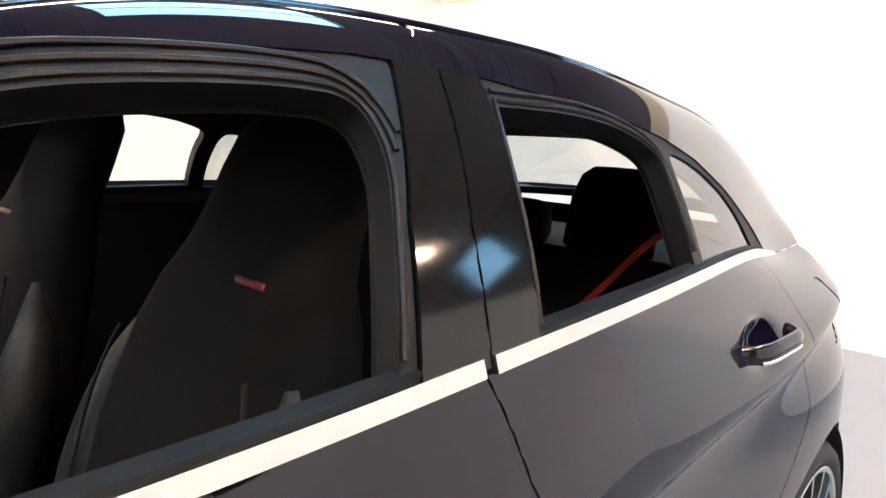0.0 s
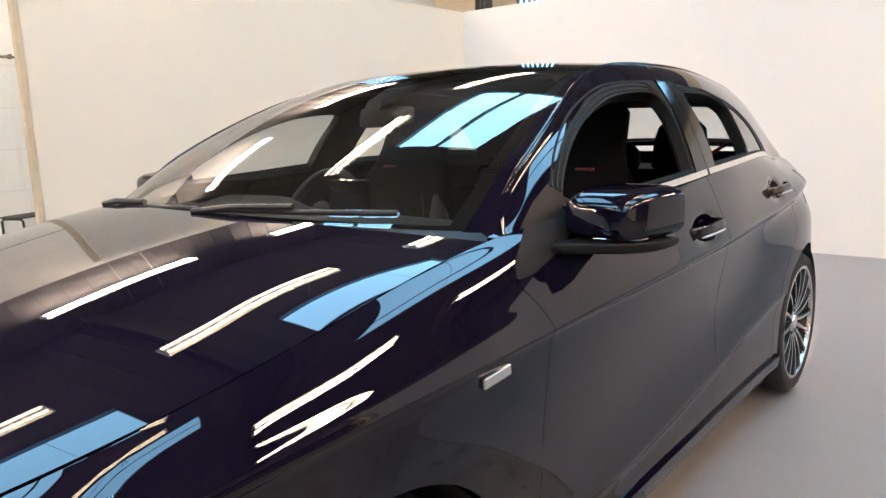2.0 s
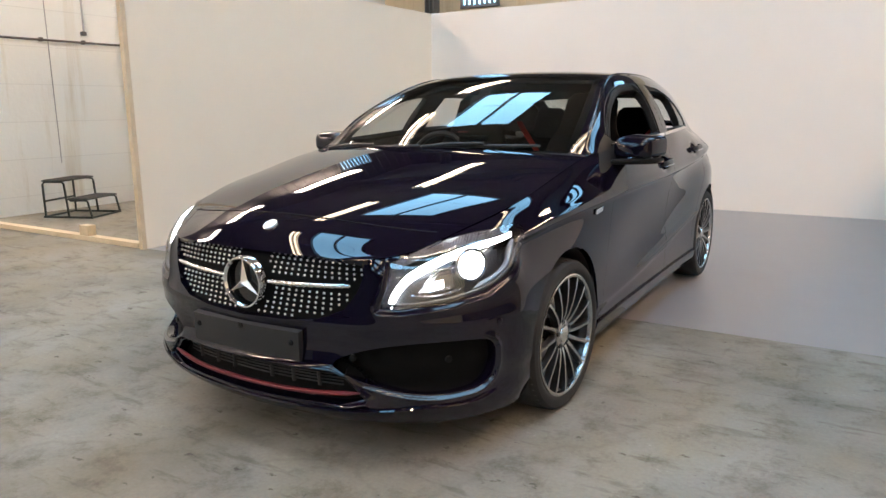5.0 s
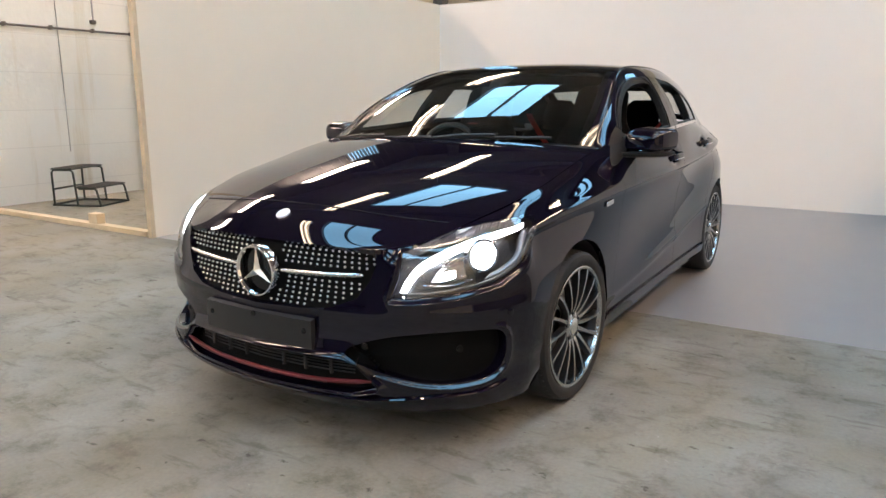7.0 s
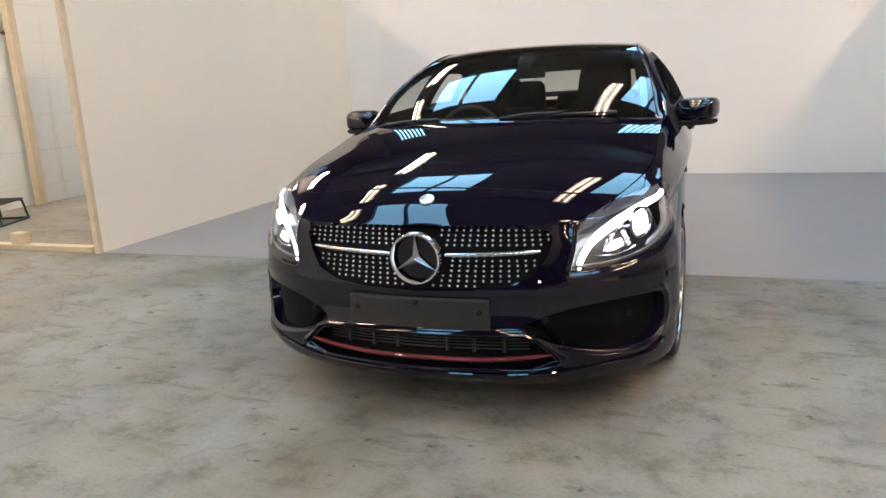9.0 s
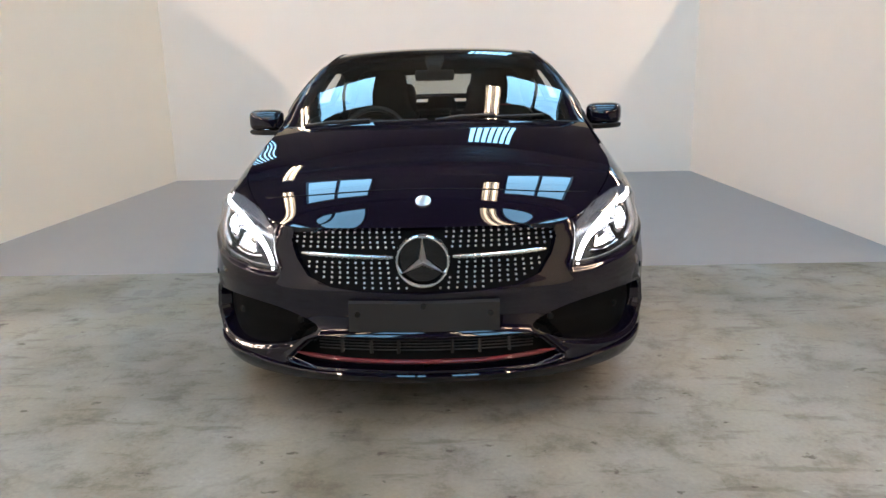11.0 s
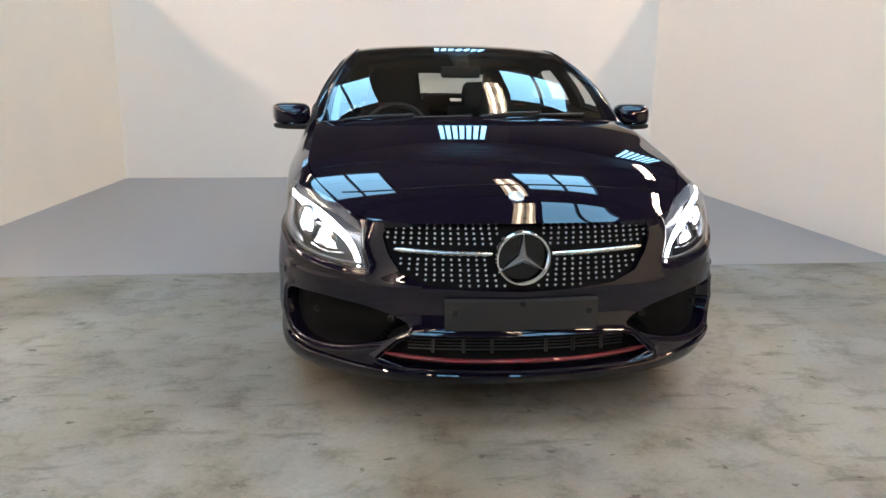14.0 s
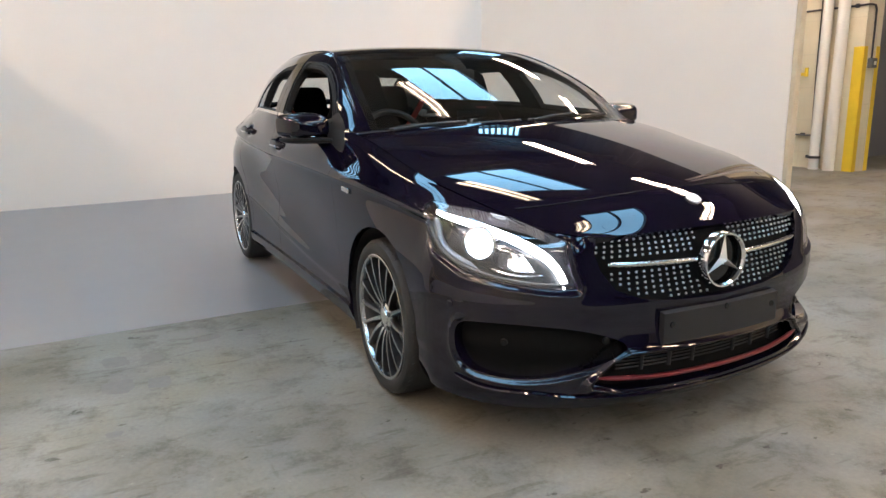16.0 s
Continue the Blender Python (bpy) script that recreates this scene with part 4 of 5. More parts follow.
for sgn in (1, -1):
    side.cut("front_fender", fend, PAINT, car, gap=0.0, side=sgn, flip=-1)
    doors["f", sgn] = side.cut("front_door", f_door, PAINT, car, side=sgn, flip=-1)
    side.cut("mirror_sail", sail, SAIL, doors["f", sgn], gap=0.0, depth=0.012, side=sgn, flip=-1, push=0.0005, label="matt black triangle behind the mirror")
    doors["r", sgn] = side.cut("rear_door", r_door, PAINT, car, side=sgn, flip=-1)
    side.cut("rear_quarter_panel", quart, PAINT, car, gap=0.002, side=sgn, flip=-1)
    side.cut("side_skirt", sill, PAINT, car, side=sgn, flip=-1, push=0.012, depth=0.03)

up = Skin(UPPER, np.linspace(0.452, 3.19, 270), np.linspace(0, 1, 44), [s_wf, s_wr, s_wq, s_bp, s_fr, gap_doors])
C = up.C
hole = (s_wf(C) < 0) | (s_wr(C) < 0)
inner = s_fr(C) < 0
for sgn in (1, -1):
    up.cut("roof_side", ~inner & (C[..., 1] < 3.085), PAINT, car, gap=0.0, depth=0.02, side=sgn, flip=1)
    pil = inner & (s_bp(C) < 0) & ~hole & (s_wq(C) > 0)
    up.cut("pillar_trim", pil & (gap_doors(C) < 0), PILLAR, car, side=sgn, flip=1, push=0.002, label="gloss black pillar cover")
    up.cut("pillar_trim", pil & (gap_doors(C) > 0), PILLAR, car, side=sgn, flip=1, push=0.002, label="gloss black pillar cover")
    up.cut("window_surround", inner & ~hole & ~pil & (s_wq(C) > 0), SEAL, car, gap=0.0, depth=0.03, side=sgn, flip=1, push=-0.003, label="matt black window frame")
    up.cut("quarter_glass", s_wq(C) < 0.002, DARK_GLASS, car, gap=0, depth=0, side=sgn, flip=1, push=-0.006).visible_shadow = False

top = Skin(TOP, np.linspace(0.45, 3.18, 174), np.linspace(-1, 1, 90), [])
V = np.linspace(0.45, 3.18, 174)
yc = ((V[:-1] + V[1:]) / 2)[:, None] * np.ones((1, 89))
qc = np.abs((np.linspace(-1, 1, 90)[:-1] + np.linspace(-1, 1, 90)[1:]) / 2)[None, :] * np.ones((173, 1))
screen = (yc < 1.27) & (qc < 0.945)
hatch_glass = (yc > 2.78) & (qc < 0.87) & (yc < 3.14)
ws = top.cut("windscreen", screen, GLASS, car, gap=0.0, depth=0.0, flip=-1, label="raked clear windscreen")
ws.visible_shadow = False
top.cut("hatch_glass", hatch_glass, GLASS, car, gap=0, depth=0, flip=-1).visible_shadow = False
top.cut("roof", ~screen & ~hatch_glass, PAINT, car, gap=0.0, depth=0.015, flip=-1)
top.cut("screen_band", (yc < 1.30) & (yc > 1.23) & (qc < 0.95) | (yc < 0.475) | ((qc > 0.90) & (qc < 0.95) & (yc < 1.3)), PIANO, car, gap=0, depth=0.0, flip=-1, push=-0.003, label="black band round the windscreen")

hood = Skin(HOOD, np.concatenate([np.linspace(0, 0.3, 76), np.linspace(0.312, 0.985, 56)]), np.linspace(-1, 1, 91), [])
hood.cut("bonnet", np.ones(hood.C.shape[:2], bool), PAINT, car, gap=0.003, depth=0.02, flip=-1, label="long smooth bonnet with two soft creases")

nose = Skin(NOSE, np.linspace(0, 1, 210), np.linspace(0, 1, 170), [s_grille, s_head, s_intake, s_lower, arch, seam, wing_cut])
C = nose.C
holes = (s_grille(C) < 0) | (s_head(C) < 0) | (s_intake(C) < 0) | (s_lower(C) < 0)
skin_all = ~holes & (arch(C) > 0)
tip = skin_all & (seam(C) > 0) & (cc(C) > 1.15) & (wing_cut(C) < 0)
skin_ok = skin_all & ~tip & ((seam(C) < 0) | (cc(C) < 1.15))
for sgn in (1, -1):
    nose.cut("front_bumper", skin_ok, PAINT, car, gap=0.0, depth=0.045, side=sgn, flip=1)
    nose.cut("wing_front", tip, PAINT, car, gap=0.0, depth=0.02, side=sgn, flip=1)
    nose.cut("grille_backing", s_grille(C) < 0.01, MESH, car, gap=0, depth=0, side=sgn, flip=1, push=-0.03)
    nose.cut("intake_mesh", s_intake(C) < 0.01, MESH, car, gap=0, depth=0, side=sgn, flip=1, push=-0.045, label="dark mesh in the side intake")
    nose.cut("lower_intake", s_lower(C) < 0.01, MESH, car, gap=0, depth=0, side=sgn, flip=1, push=-0.06)
    nose.cut("headlamp_housing", s_head(C) < 0.006, LAMP_BODY, car, gap=0, depth=0, side=sgn, flip=1, push=-0.07)
    nose.cut("headlamp_lens", s_head(C) < 0.0, LENS, car, gap=0.001, depth=0.0, side=sgn, flip=1, push=0.001).visible_shadow = False
qq = np.linspace(-0.93, 0.93, 70)
tube("bonnet_joint", HOOD(shut(np.abs(qq)), qq) + np.array((0, 0, 0.0008)), 0.0022, SEAL, car, 6, label="dark joint along the front edge of the bonnet")
tail = Skin(TAILSKIN, np.linspace(0, 1, 60), np.linspace(0, 1, 40), [])
for sgn in (1, -1):
    tail.cut("rear_bumper", np.ones(tail.C.shape[:2], bool), PAINT, car, gap=0, depth=0.01, side=sgn, flip=-1)


# ---- car: helpers on its surfaces ----
def nose_at(z, x=None, c=None, out=0.0):
    """A point of the nose at height z, at width x or at c along its plan, pushed out."""
    t = np.linspace(0, 1, 600)
    w = (z - nose_bot(t)) / (nose_top(t) - nose_bot(t))
    P = NOSE(t, w)
    k = np.argmin(np.abs(P[:, 0] - x)) if x is not None else np.argmin(np.abs(cc(P) - c))
    d = P[min(k + 3, 599)] - P[max(k - 3, 0)]
    n = np.array((d[1], -d[0], 0))
    n /= np.linalg.norm(n)
    return Vector(P[k] + n * out), Vector(n)


def along(pts, n):
    """n points evenly on a smooth line through pts."""
    pts = np.array(pts, float)
    k = np.concatenate([[0], np.cumsum(np.linalg.norm(np.diff(pts, axis=0), axis=1))])
    t = np.linspace(0, k[-1], n)
    return np.stack([sp(k, pts[:, i])(t) for i in range(pts.shape[1])], 1)


def flip_x(p, s):
    return Vector((p[0] * s, p[1], p[2]))


def band(name, A, B, thick, material, parent=None, label=""):
    """A strip between two lines of points, given thickness inwards."""
    A, B = np.array([tuple(p) for p in A]), np.array([tuple(p) for p in B])
    d = np.gradient(A, axis=0)
    n = np.cross(d, B - A)
    n /= np.linalg.norm(n, axis=1, keepdims=True) + 1e-9
    k = len(A)
    V = np.concatenate([A, B, A + n * thick, B + n * thick])
    F = []
    for i in range(k - 1):
        F += [(i, i + 1, k + i + 1, k + i), (2 * k + i, 3 * k + i, 3 * k + i + 1, 2 * k + i + 1), (i, 2 * k + i, 2 * k + i + 1, i + 1), (k + i, k + i + 1, 3 * k + i + 1, 3 * k + i)]
    F += [(0, k, 3 * k, 2 * k), (k - 1, 3 * k - 1, 4 * k - 1, 2 * k - 1)][:1] + [(k - 1, 3 * k - 1, 4 * k - 1, 2 * k - 1)]
    ob = raw(name, V, F, material, parent, label)
    bm = bmesh.new()
    bm.from_mesh(ob.data)
    bmesh.ops.recalc_face_normals(bm, faces=bm.faces)
    bm.to_mesh(ob.data)
    bm.free()
    return ob


def loft(name, sections, material, parent=None, n=28, power=2.6, label="", m=None):
    """Rounded sections (centre, half-width along x, half-depth, direction of the depth) joined into one body."""
    bm = bmesh.new()
    rings = []
    for c, a, b, d in sections:
        c, d = Vector(c), Vector(d).normalized()
        ring = []
        for k in range(n):
            w = 2 * math.pi * k / n
            cs, sn = math.cos(w), math.sin(w)
            ring.append(bm.verts.new(c + Vector((1, 0, 0)) * (a * math.copysign(abs(cs) ** (2 / power), cs)) + d * (b * math.copysign(abs(sn) ** (2 / power), sn))))
        rings.append(ring)
    for A, B in zip(rings, rings[1:]):
        for k in range(n):
            bm.faces.new((A[k], A[(k + 1) % n], B[(k + 1) % n], B[k]))
    bm.faces.new(rings[0][::-1]), bm.faces.new(rings[-1])
    bmesh.ops.recalc_face_normals(bm, faces=bm.faces)
    if m is not None:
        bmesh.ops.transform(bm, matrix=m, verts=bm.verts)
    return part(name, bm, material, parent, label)


# ---- car: wheels ----
def wheel(m):
    """Its outer face looks along +x."""
    e = new("wheel")
    e.parent, e.matrix_basis = car, m
    e["label"] = "multi-spoke machined alloy wheel with a low-profile tyre"
    lathe("tyre", [(-0.215, 0.23), (-0.222, 0.26), (-0.218, 0.297), (-0.20, 0.3125), (-0.17, 0.318), (-0.11, 0.3195), (-0.05, 0.318), (-0.02, 0.3125), (-0.005, 0.302), (0.0, 0.285), (-0.003, 0.268), (-0.010, 0.258), (-0.02, 0.250)], RUBBER, e, 72)
    bm = bmesh.new()
    for k in range(60):
        for x, sk in ((-0.028, 0.5), (-0.194, -0.5)):
            box_bm(bm, (0.020, 0.0035, 0.003), Matrix.Rotation(2 * math.pi * k / 60, 4, "X") @ Matrix.Translation((x, 0, 0.3135)) @ Matrix.Rotation(sk, 4, "Z"))
    tagged(part("tread_block", bm, RUBBER, e, smooth=False), kind="stuff")
    lathe("rim", [(-0.02, 0.252), (-0.018, 0.245), (-0.05, 0.232), (-0.12, 0.222), (-0.20, 0.225), (-0.21, 0.232)], ALLOY_DARK, e, 64, label="black inner barrel of the rim")
    lathe("rim_lip", [(-0.020, 0.254), (-0.005, 0.2565), (-0.003, 0.252), (-0.006, 0.243), (-0.020, 0.239)], ALLOY, e, 72, label="bright machined rim edge")
    prof = ((0.050, 0.0095, -0.030), (0.09, 0.0075, -0.018), (0.14, 0.0058, -0.011), (0.20, 0.0054, -0.008), (0.245, 0.0075, -0.009))
    face, body = bmesh.new(), bmesh.new()
    rows_f, rows_b = [], []
    for r, hw, x in prof:
        bend = 0.004 * math.sin((r - 0.05) / 0.195 * math.pi)
        rows_f.append([face.verts.new((x, s * hw + bend, r)) for s in (-1, 1)])
        rows_b.append([body.verts.new((x - d, s * hw * q + bend, r)) for s, d, q in ((-1, 0.0006, 1.0), (-1, 0.028, 1.5), (1, 0.028, 1.5), (1, 0.0006, 1.0))])
    for A, B in zip(rows_f, rows_f[1:]):
        face.faces.new((A[0], A[1], B[1], B[0]))
    for A, B in zip(rows_b, rows_b[1:]):
        for k in range(4):
            body.faces.new((A[k], A[(k + 1) % 4], B[(k + 1) % 4], B[k]))
    bmesh.ops.recalc_face_normals(body, faces=body.faces)
    sp0 = part("spoke", face, ALLOY, e)
    bk0 = part("spoke_flank", body, ALLOY_DARK, sp0)
    for k in range(1, 16):
        o = new("spoke", sp0.data)
        o.parent, o.matrix_basis = e, Matrix.Rotation(2 * math.pi * k / 16, 4, "X")
        q = new("spoke_flank", bk0.data)
        q.parent = o
    lathe("hub", [(-0.06, 0.0), (-0.06, 0.07), (-0.034, 0.066), (-0.026, 0.056), (-0.024, 0.040), (-0.028, 0.036)], ALLOY, e, 40)
    lathe("centre_cap", [(-0.03, 0.037), (-0.019, 0.034), (-0.016, 0.025), (-0.015, 0.0)], SATIN, e, 32, label="silver centre cap")
    for k in range(5):
        a = 2 * math.pi * (k + 0.3) / 5
        lathe("wheel_bolt", [(-0.034, 0.0105), (-0.0235, 0.0105), (-0.0235, 0.006), (-0.030, 0.005), (-0.030, 0)], ALLOY_DARK, e, 10, m=Matrix.Translation((0, 0.052 * math.cos(a), 0.052 * math.sin(a))))
    lathe("brake_disc", [(-0.10, 0.06), (-0.10, 0.15), (-0.115, 0.15), (-0.115, 0.06)], STEEL, e, 48)
    bm = bmesh.new()
    box_bm(bm, (0.06, 0.07, 0.15), Matrix.Translation((-0.09, 0.135, 0.03)) @ Matrix.Rotation(0.2, 4, "X"), 0.015)
    part("brake_caliper", bm, LAMP_BODY, e, smooth=False)
    return e


w0 = wheel(pose(0.898, AX[0], 0.3195, 0, 0, -3))


def wheel_copy(m):
    made = copy_thing(w0, m)
    made.parent = car


wheel_copy(pose(-0.893, AX[0], 0.3195, 0, 0, 178))
wheel_copy(pose(0.888, AX[1], 0.3235))
wheel_copy(pose(-0.888, AX[1], 0.3235, 35, 0, 180))


def liner(y, s):
    V, F = [], []
    n = 30
    for k in range(n + 1):
        a = radians(-25 + 230 * k / n)
        for x in (0.50, 0.874):
            V.append((s * x, y + 0.362 * math.cos(a), HUB + 0.362 * math.sin(a)))
    F = [(2 * k, 2 * k + 1, 2 * k + 3, 2 * k + 2) for k in range(n)]
    c = len(V)
    V.append((s * 0.50, y, HUB))
    F += [(2 * k, 2 * k + 2, c) for k in range(n)]
    raw("wheel_arch_liner", V, F, BLACK, car)


for y in AX:
    for s in (1, -1):
        liner(y, s)
box("underbody", (-0.80, 0.40, 0.175), (0.80, 2.31, 0.30), BLACK, car, 0.03)
box("front_underbody", (-0.52, -0.80, 0.19), (0.52, 0.42, 0.34), BLACK, car, 0.03)
box("rear_underbody", (-0.52, 2.30, 0.20), (0.52, 3.25, 0.36), BLACK, car, 0.03)

# ---- car: front ----
bm = bmesh.new()
bmesh.ops.create_icosphere(bm, subdivisions=1, radius=0.0051)
STUD = bpy.data.meshes.new("grille_stud")
bm.to_mesh(STUD)
bm.free()
STUD.materials.append(BRIGHT)
for sgn in (1, -1):
    # studs of the grille, in fanned columns
    for i in range(16):
        for j in range(7):
            for half in (0, 1):
                if half and j > 4:
                    continue
                x = 0.045 + i * 0.0285
                lean = (0.21 - x) * 0.10
                z = (0.679 + j * 0.0165) if half else (0.625 - j * 0.0172)
                x += (z - 0.65) * (0.12 - 0.75 * (x - 0.1)) * (1 if half else 0.9)
                if poly_sdf(GRILLE, np.array(x), np.array(z)) > -0.009 or math.hypot(x, z - 0.638) < 0.108:
                    continue
                p, n = nose_at(z, x=x, out=-0.016)
                o = new("grille_stud", STUD)
                o.parent, o.location = car, flip_x(p, sgn)
    # the bright blade either side of the badge
    blade = [nose_at(0.648 + 0.012 * (x / 0.43) ** 2, x=x, out=0.004)[0] for x in np.linspace(0.105, 0.437, 14)]
    tube("grille_blade", [flip_x(p, sgn) for p in blade], [0.0065] + [0.0085] * 12 + [0.0045], SATIN, car, 10, label="brushed aluminium grille bar")
    # headlamp: daytime light guide, projector in its bowl, inner reflector block, outer side reflector
    strip = along([(1.36, 0.806), (1.2, 0.789), (1.0, 0.757), (0.86, 0.722), (0.775, 0.687), (0.722, 0.645), (0.69, 0.604)], 36)
    wide = np.interp(np.arange(36), (0, 8, 24, 35), (0.013, 0.022, 0.030, 0.026))
    hi = [flip_x(nose_at(z + 0.004, c=c, out=-0.014)[0], sgn) for c, z in strip]
    lo = [flip_x(nose_at(z - w * 0.75, c=c + w * 0.35, out=-0.026)[0], sgn) for (c, z), w in zip(strip, wide)]
    band("daytime_lamp", hi, lo, 0.008 * sgn, LED, car, "broad white lit daytime running strip")
    p, n = nose_at(0.717, c=1.12, out=-0.040)
    p, n = flip_x(p, sgn), flip_x(n, sgn)
    rot = n.to_track_quat("Z", "Y").to_matrix().to_4x4()
    m = Matrix.Translation(p) @ rot
    lathe("projector_bezel", [(-0.02, 0.062), (0.008, 0.060), (0.012, 0.050), (-0.004, 0.037)], REFLECTOR, car, 36, "Z", m=m)
    lathe("projector_lens", [(-0.01, 0.039), (0.004, 0.037), (0.014, 0.027), (0.019, 0.012), (0.020, 0.0)], PROJ, car, 36, "Z", m=m, label="glaring lit headlamp projector")
    wedge = lambda pts, out: [flip_x(nose_at(z, c=c, out=out)[0], sgn) for c, z in along(pts, 14)]
    pod = band("reflector_pod", wedge([(0.835, 0.632), (0.92, 0.632), (1.02, 0.646)], -0.034), wedge([(0.885, 0.668), (0.95, 0.692), (1.015, 0.700)], -0.056), 0.006 * sgn, REFLECTOR, car, "slanted bright reflector wedge")
    band("pod_lamp", wedge([(0.858, 0.639), (0.91, 0.640), (0.965, 0.650)], -0.032), wedge([(0.882, 0.654), (0.925, 0.666), (0.968, 0.670)], -0.042), 0.006 * sgn, LED, pod, "small lit inner lamp")
    lo2 = wedge([(0.80, 0.626), (0.91, 0.622), (1.05, 0.640)], -0.030)
    tube("lamp_brow", lo2, [0.002] + [0.005] * 12 + [0.002], REFLECTOR, car, 8, label="bright lower lamp blade")
    lo2 = wedge([(0.90, 0.688), (0.97, 0.706), (1.03, 0.712)], -0.040)
    tube("lamp_blade", lo2, [0.002] + [0.005] * 12 + [0.002], REFLECTOR, car, 8, label="bright blade over the inner lamp")
    strip3 = [flip_x(nose_at(z, c=c, out=-0.024)[0], sgn) for c, z in along([(1.385, 0.785), (1.345, 0.72), (1.26, 0.672), (1.12, 0.638)], 16)]
    tube("side_reflector", strip3, [0.006] + [0.013] * 13 + [0.007, 0.003], RIB, car, 8)
    inner = [flip_x(nose_at(z, c=c, out=-0.010)[0], sgn) for c, z in along([(0.668, 0.598), (0.80, 0.600), (0.97, 0.614), (1.17, 0.642), (1.33, 0.700), (1.41, 0.770)], 30)]
    tube("lamp_rim", inner, 0.006, BLACK, car, 8, label="black inner rim of the headlamp")
    # ribs under the lens, along the top of the lamp
    bm = bmesh.new()
    for k in range(130):
        c = 0.75 + k * 0.0047
        z1 = float(np.interp(c, [h[0] for h in HEAD[2:7]], [h[1] for h in HEAD[2:7]])) - 0.003
        a, b = nose_at(z1, c=c, out=-0.006)[0], nose_at(z1 - 0.034, c=c - 0.03, out=-0.018)[0]
        sweep_bm(bm, [flip_x(a, sgn), flip_x(b, sgn)], 0.0008, 4)
    tagged(part("lamp_rib", bm, RIB, car), kind="stuff")
    red = [flip_x(nose_at(z, x=x, out=0.002)[0], sgn) for x, z in along([(0.0, 0.271), (0.3, 0.275), (0.475, 0.288)], 20)]
    tube("red_strip", red, [0.0085] * 18 + [0.006, 0.003], RED, car, 8, label="red accent strip across the apron")
    for z in (0.300, 0.312, 0.324, 0.336):
        tube("intake_slat", [flip_x(nose_at(z, x=x, out=-0.03)[0], sgn) for x in np.linspace(0, 0.40, 10)], 0.0028, BLACK, car, 6)
    for x in (0.10, 0.20, 0.31):
        a, b = nose_at(0.290, x=x, out=-0.026)[0], nose_at(0.352, x=x, out=-0.026)[0]
        tube("intake_divider", [flip_x(a, sgn), flip_x(b, sgn)], 0.007, BLACK, car, 6)
    lip = [flip_x(nose_at(z, c=c, out=0.004)[0], sgn) for c, z in along([(0.0, 0.214), (0.35, 0.216), (0.6, 0.226), (0.9, 0.245), (1.12, 0.255), (1.22, 0.275)], 40)]
    tube("splitter_edge", lip, [0.007] * 38 + [0.005, 0.003], PAINT, car, 8, label="gloss lip along the bottom of the bumper")
    for c, z in ((0.52, 0.415), (1.24, 0.52), (0.98, 0.40)):
        p, n = nose_at(z, c=c, out=0.0 if c != 0.98 else -0.03)
        p, n = flip_x(p, sgn), flip_x(n, sgn)
        lathe("parking_sensor", [(-0.004, 0.012), (0.002, 0.012), (0.0035, 0.009), (0.0035, 0)], PAINT if c > 1 else SEAL, car, 18, "Z", m=Matrix.Translation(p) @ n.to_track_quat("Z", "Y").to_matrix().to_4x4())

BY, BZ = -0.915, 0.638
lathe("badge_ring", [(BY - 0.006, 0.082), (BY - 0.014, 0.087), (BY - 0.014, 0.093), (BY - 0.004, 0.097), (BY + 0.02, 0.097)], CHROME, car, 64, "Y", label="round chrome badge ring", m=Matrix.Translation((0, 0, BZ)))
lathe("badge_plate", [(BY + 0.012, 0.0), (BY + 0.012, 0.09)], PIANO, car, 40, "Y", m=Matrix.Translation((0, 0, BZ)))
bm = bmesh.new()
for k in range(3):
    a = math.pi / 2 + 2 * math.pi * k / 3
    u, w = Vector((math.cos(a), 0, math.sin(a))), Vector((-math.sin(a), 0, math.cos(a)))
    c = Vector((0, BY - 0.018, BZ))
    b0 = Vector((0, BY + 0.004, BZ))
    tip = b0 + u * 0.086 + Vector((0, -0.006, 0))
    l, r = b0 + w * 0.013 + u * 0.0075, b0 - w * 0.013 + u * 0.0075
    v = [bm.verts.new(p) for p in (c, tip, l, r)]
    bm.faces.new((v[0], v[2], v[1])), bm.faces.new((v[0], v[1], v[3]))
bmesh.ops.recalc_face_normals(bm, faces=bm.faces)
part("badge_arms", bm, BRIGHT, car, "three chrome arms inside the badge ring", smooth=False)
p = Vector(HOOD(np.array(0.082), np.array(0.0)))
m = Matrix.Translation((p.x, p.y - 0.002, p.z + 0.002)) @ pose(0, 0, 0, 30, 0, 0)
lathe("bonnet_emblem", [(-0.002, 0.028), (0.003, 0.028), (0.0045, 0.024), (0.003, 0.021), (0.003, 0.0)], BRIGHT, car, 32, "Z", m=m, label="small round silver emblem")

# plate carrier
V, F = [], []
xs = np.linspace(-0.268, 0.268, 15)
bm = bmesh.new()
prev = None
for x in xs:
    yy = -0.945 + 0.18 * x * x
    ring = [bm.verts.new((x, yy + d, z)) for d, z in ((0, 0.388), (0.0, 0.492), (0.022, 0.497), (0.022, 0.383))]
    if prev:
        for k in range(4):
            bm.faces.new((prev[k], prev[(k + 1) % 4], ring[(k + 1) % 4], ring[k]))
    else:
        bm.faces.new(ring)
    prev = ring
bm.faces.new(prev[::-1])
bmesh.ops.recalc_face_normals(bm, faces=bm.faces)
plate = part("plate_carrier", bm, BLACK, car, "empty black number plate carrier")
for x, z in ((-0.235, 0.452), (0.235, 0.452), (0.0, 0.482)):
    lathe("plate_screw", [(-0.948 + 0.18 * x * x, 0.0), (-0.948 + 0.18 * x * x, 0.010), (-0.94 + 0.18 * x * x, 0.011)], PIANO, plate, 16, "Y", m=Matrix.Translation((x, 0, z)))

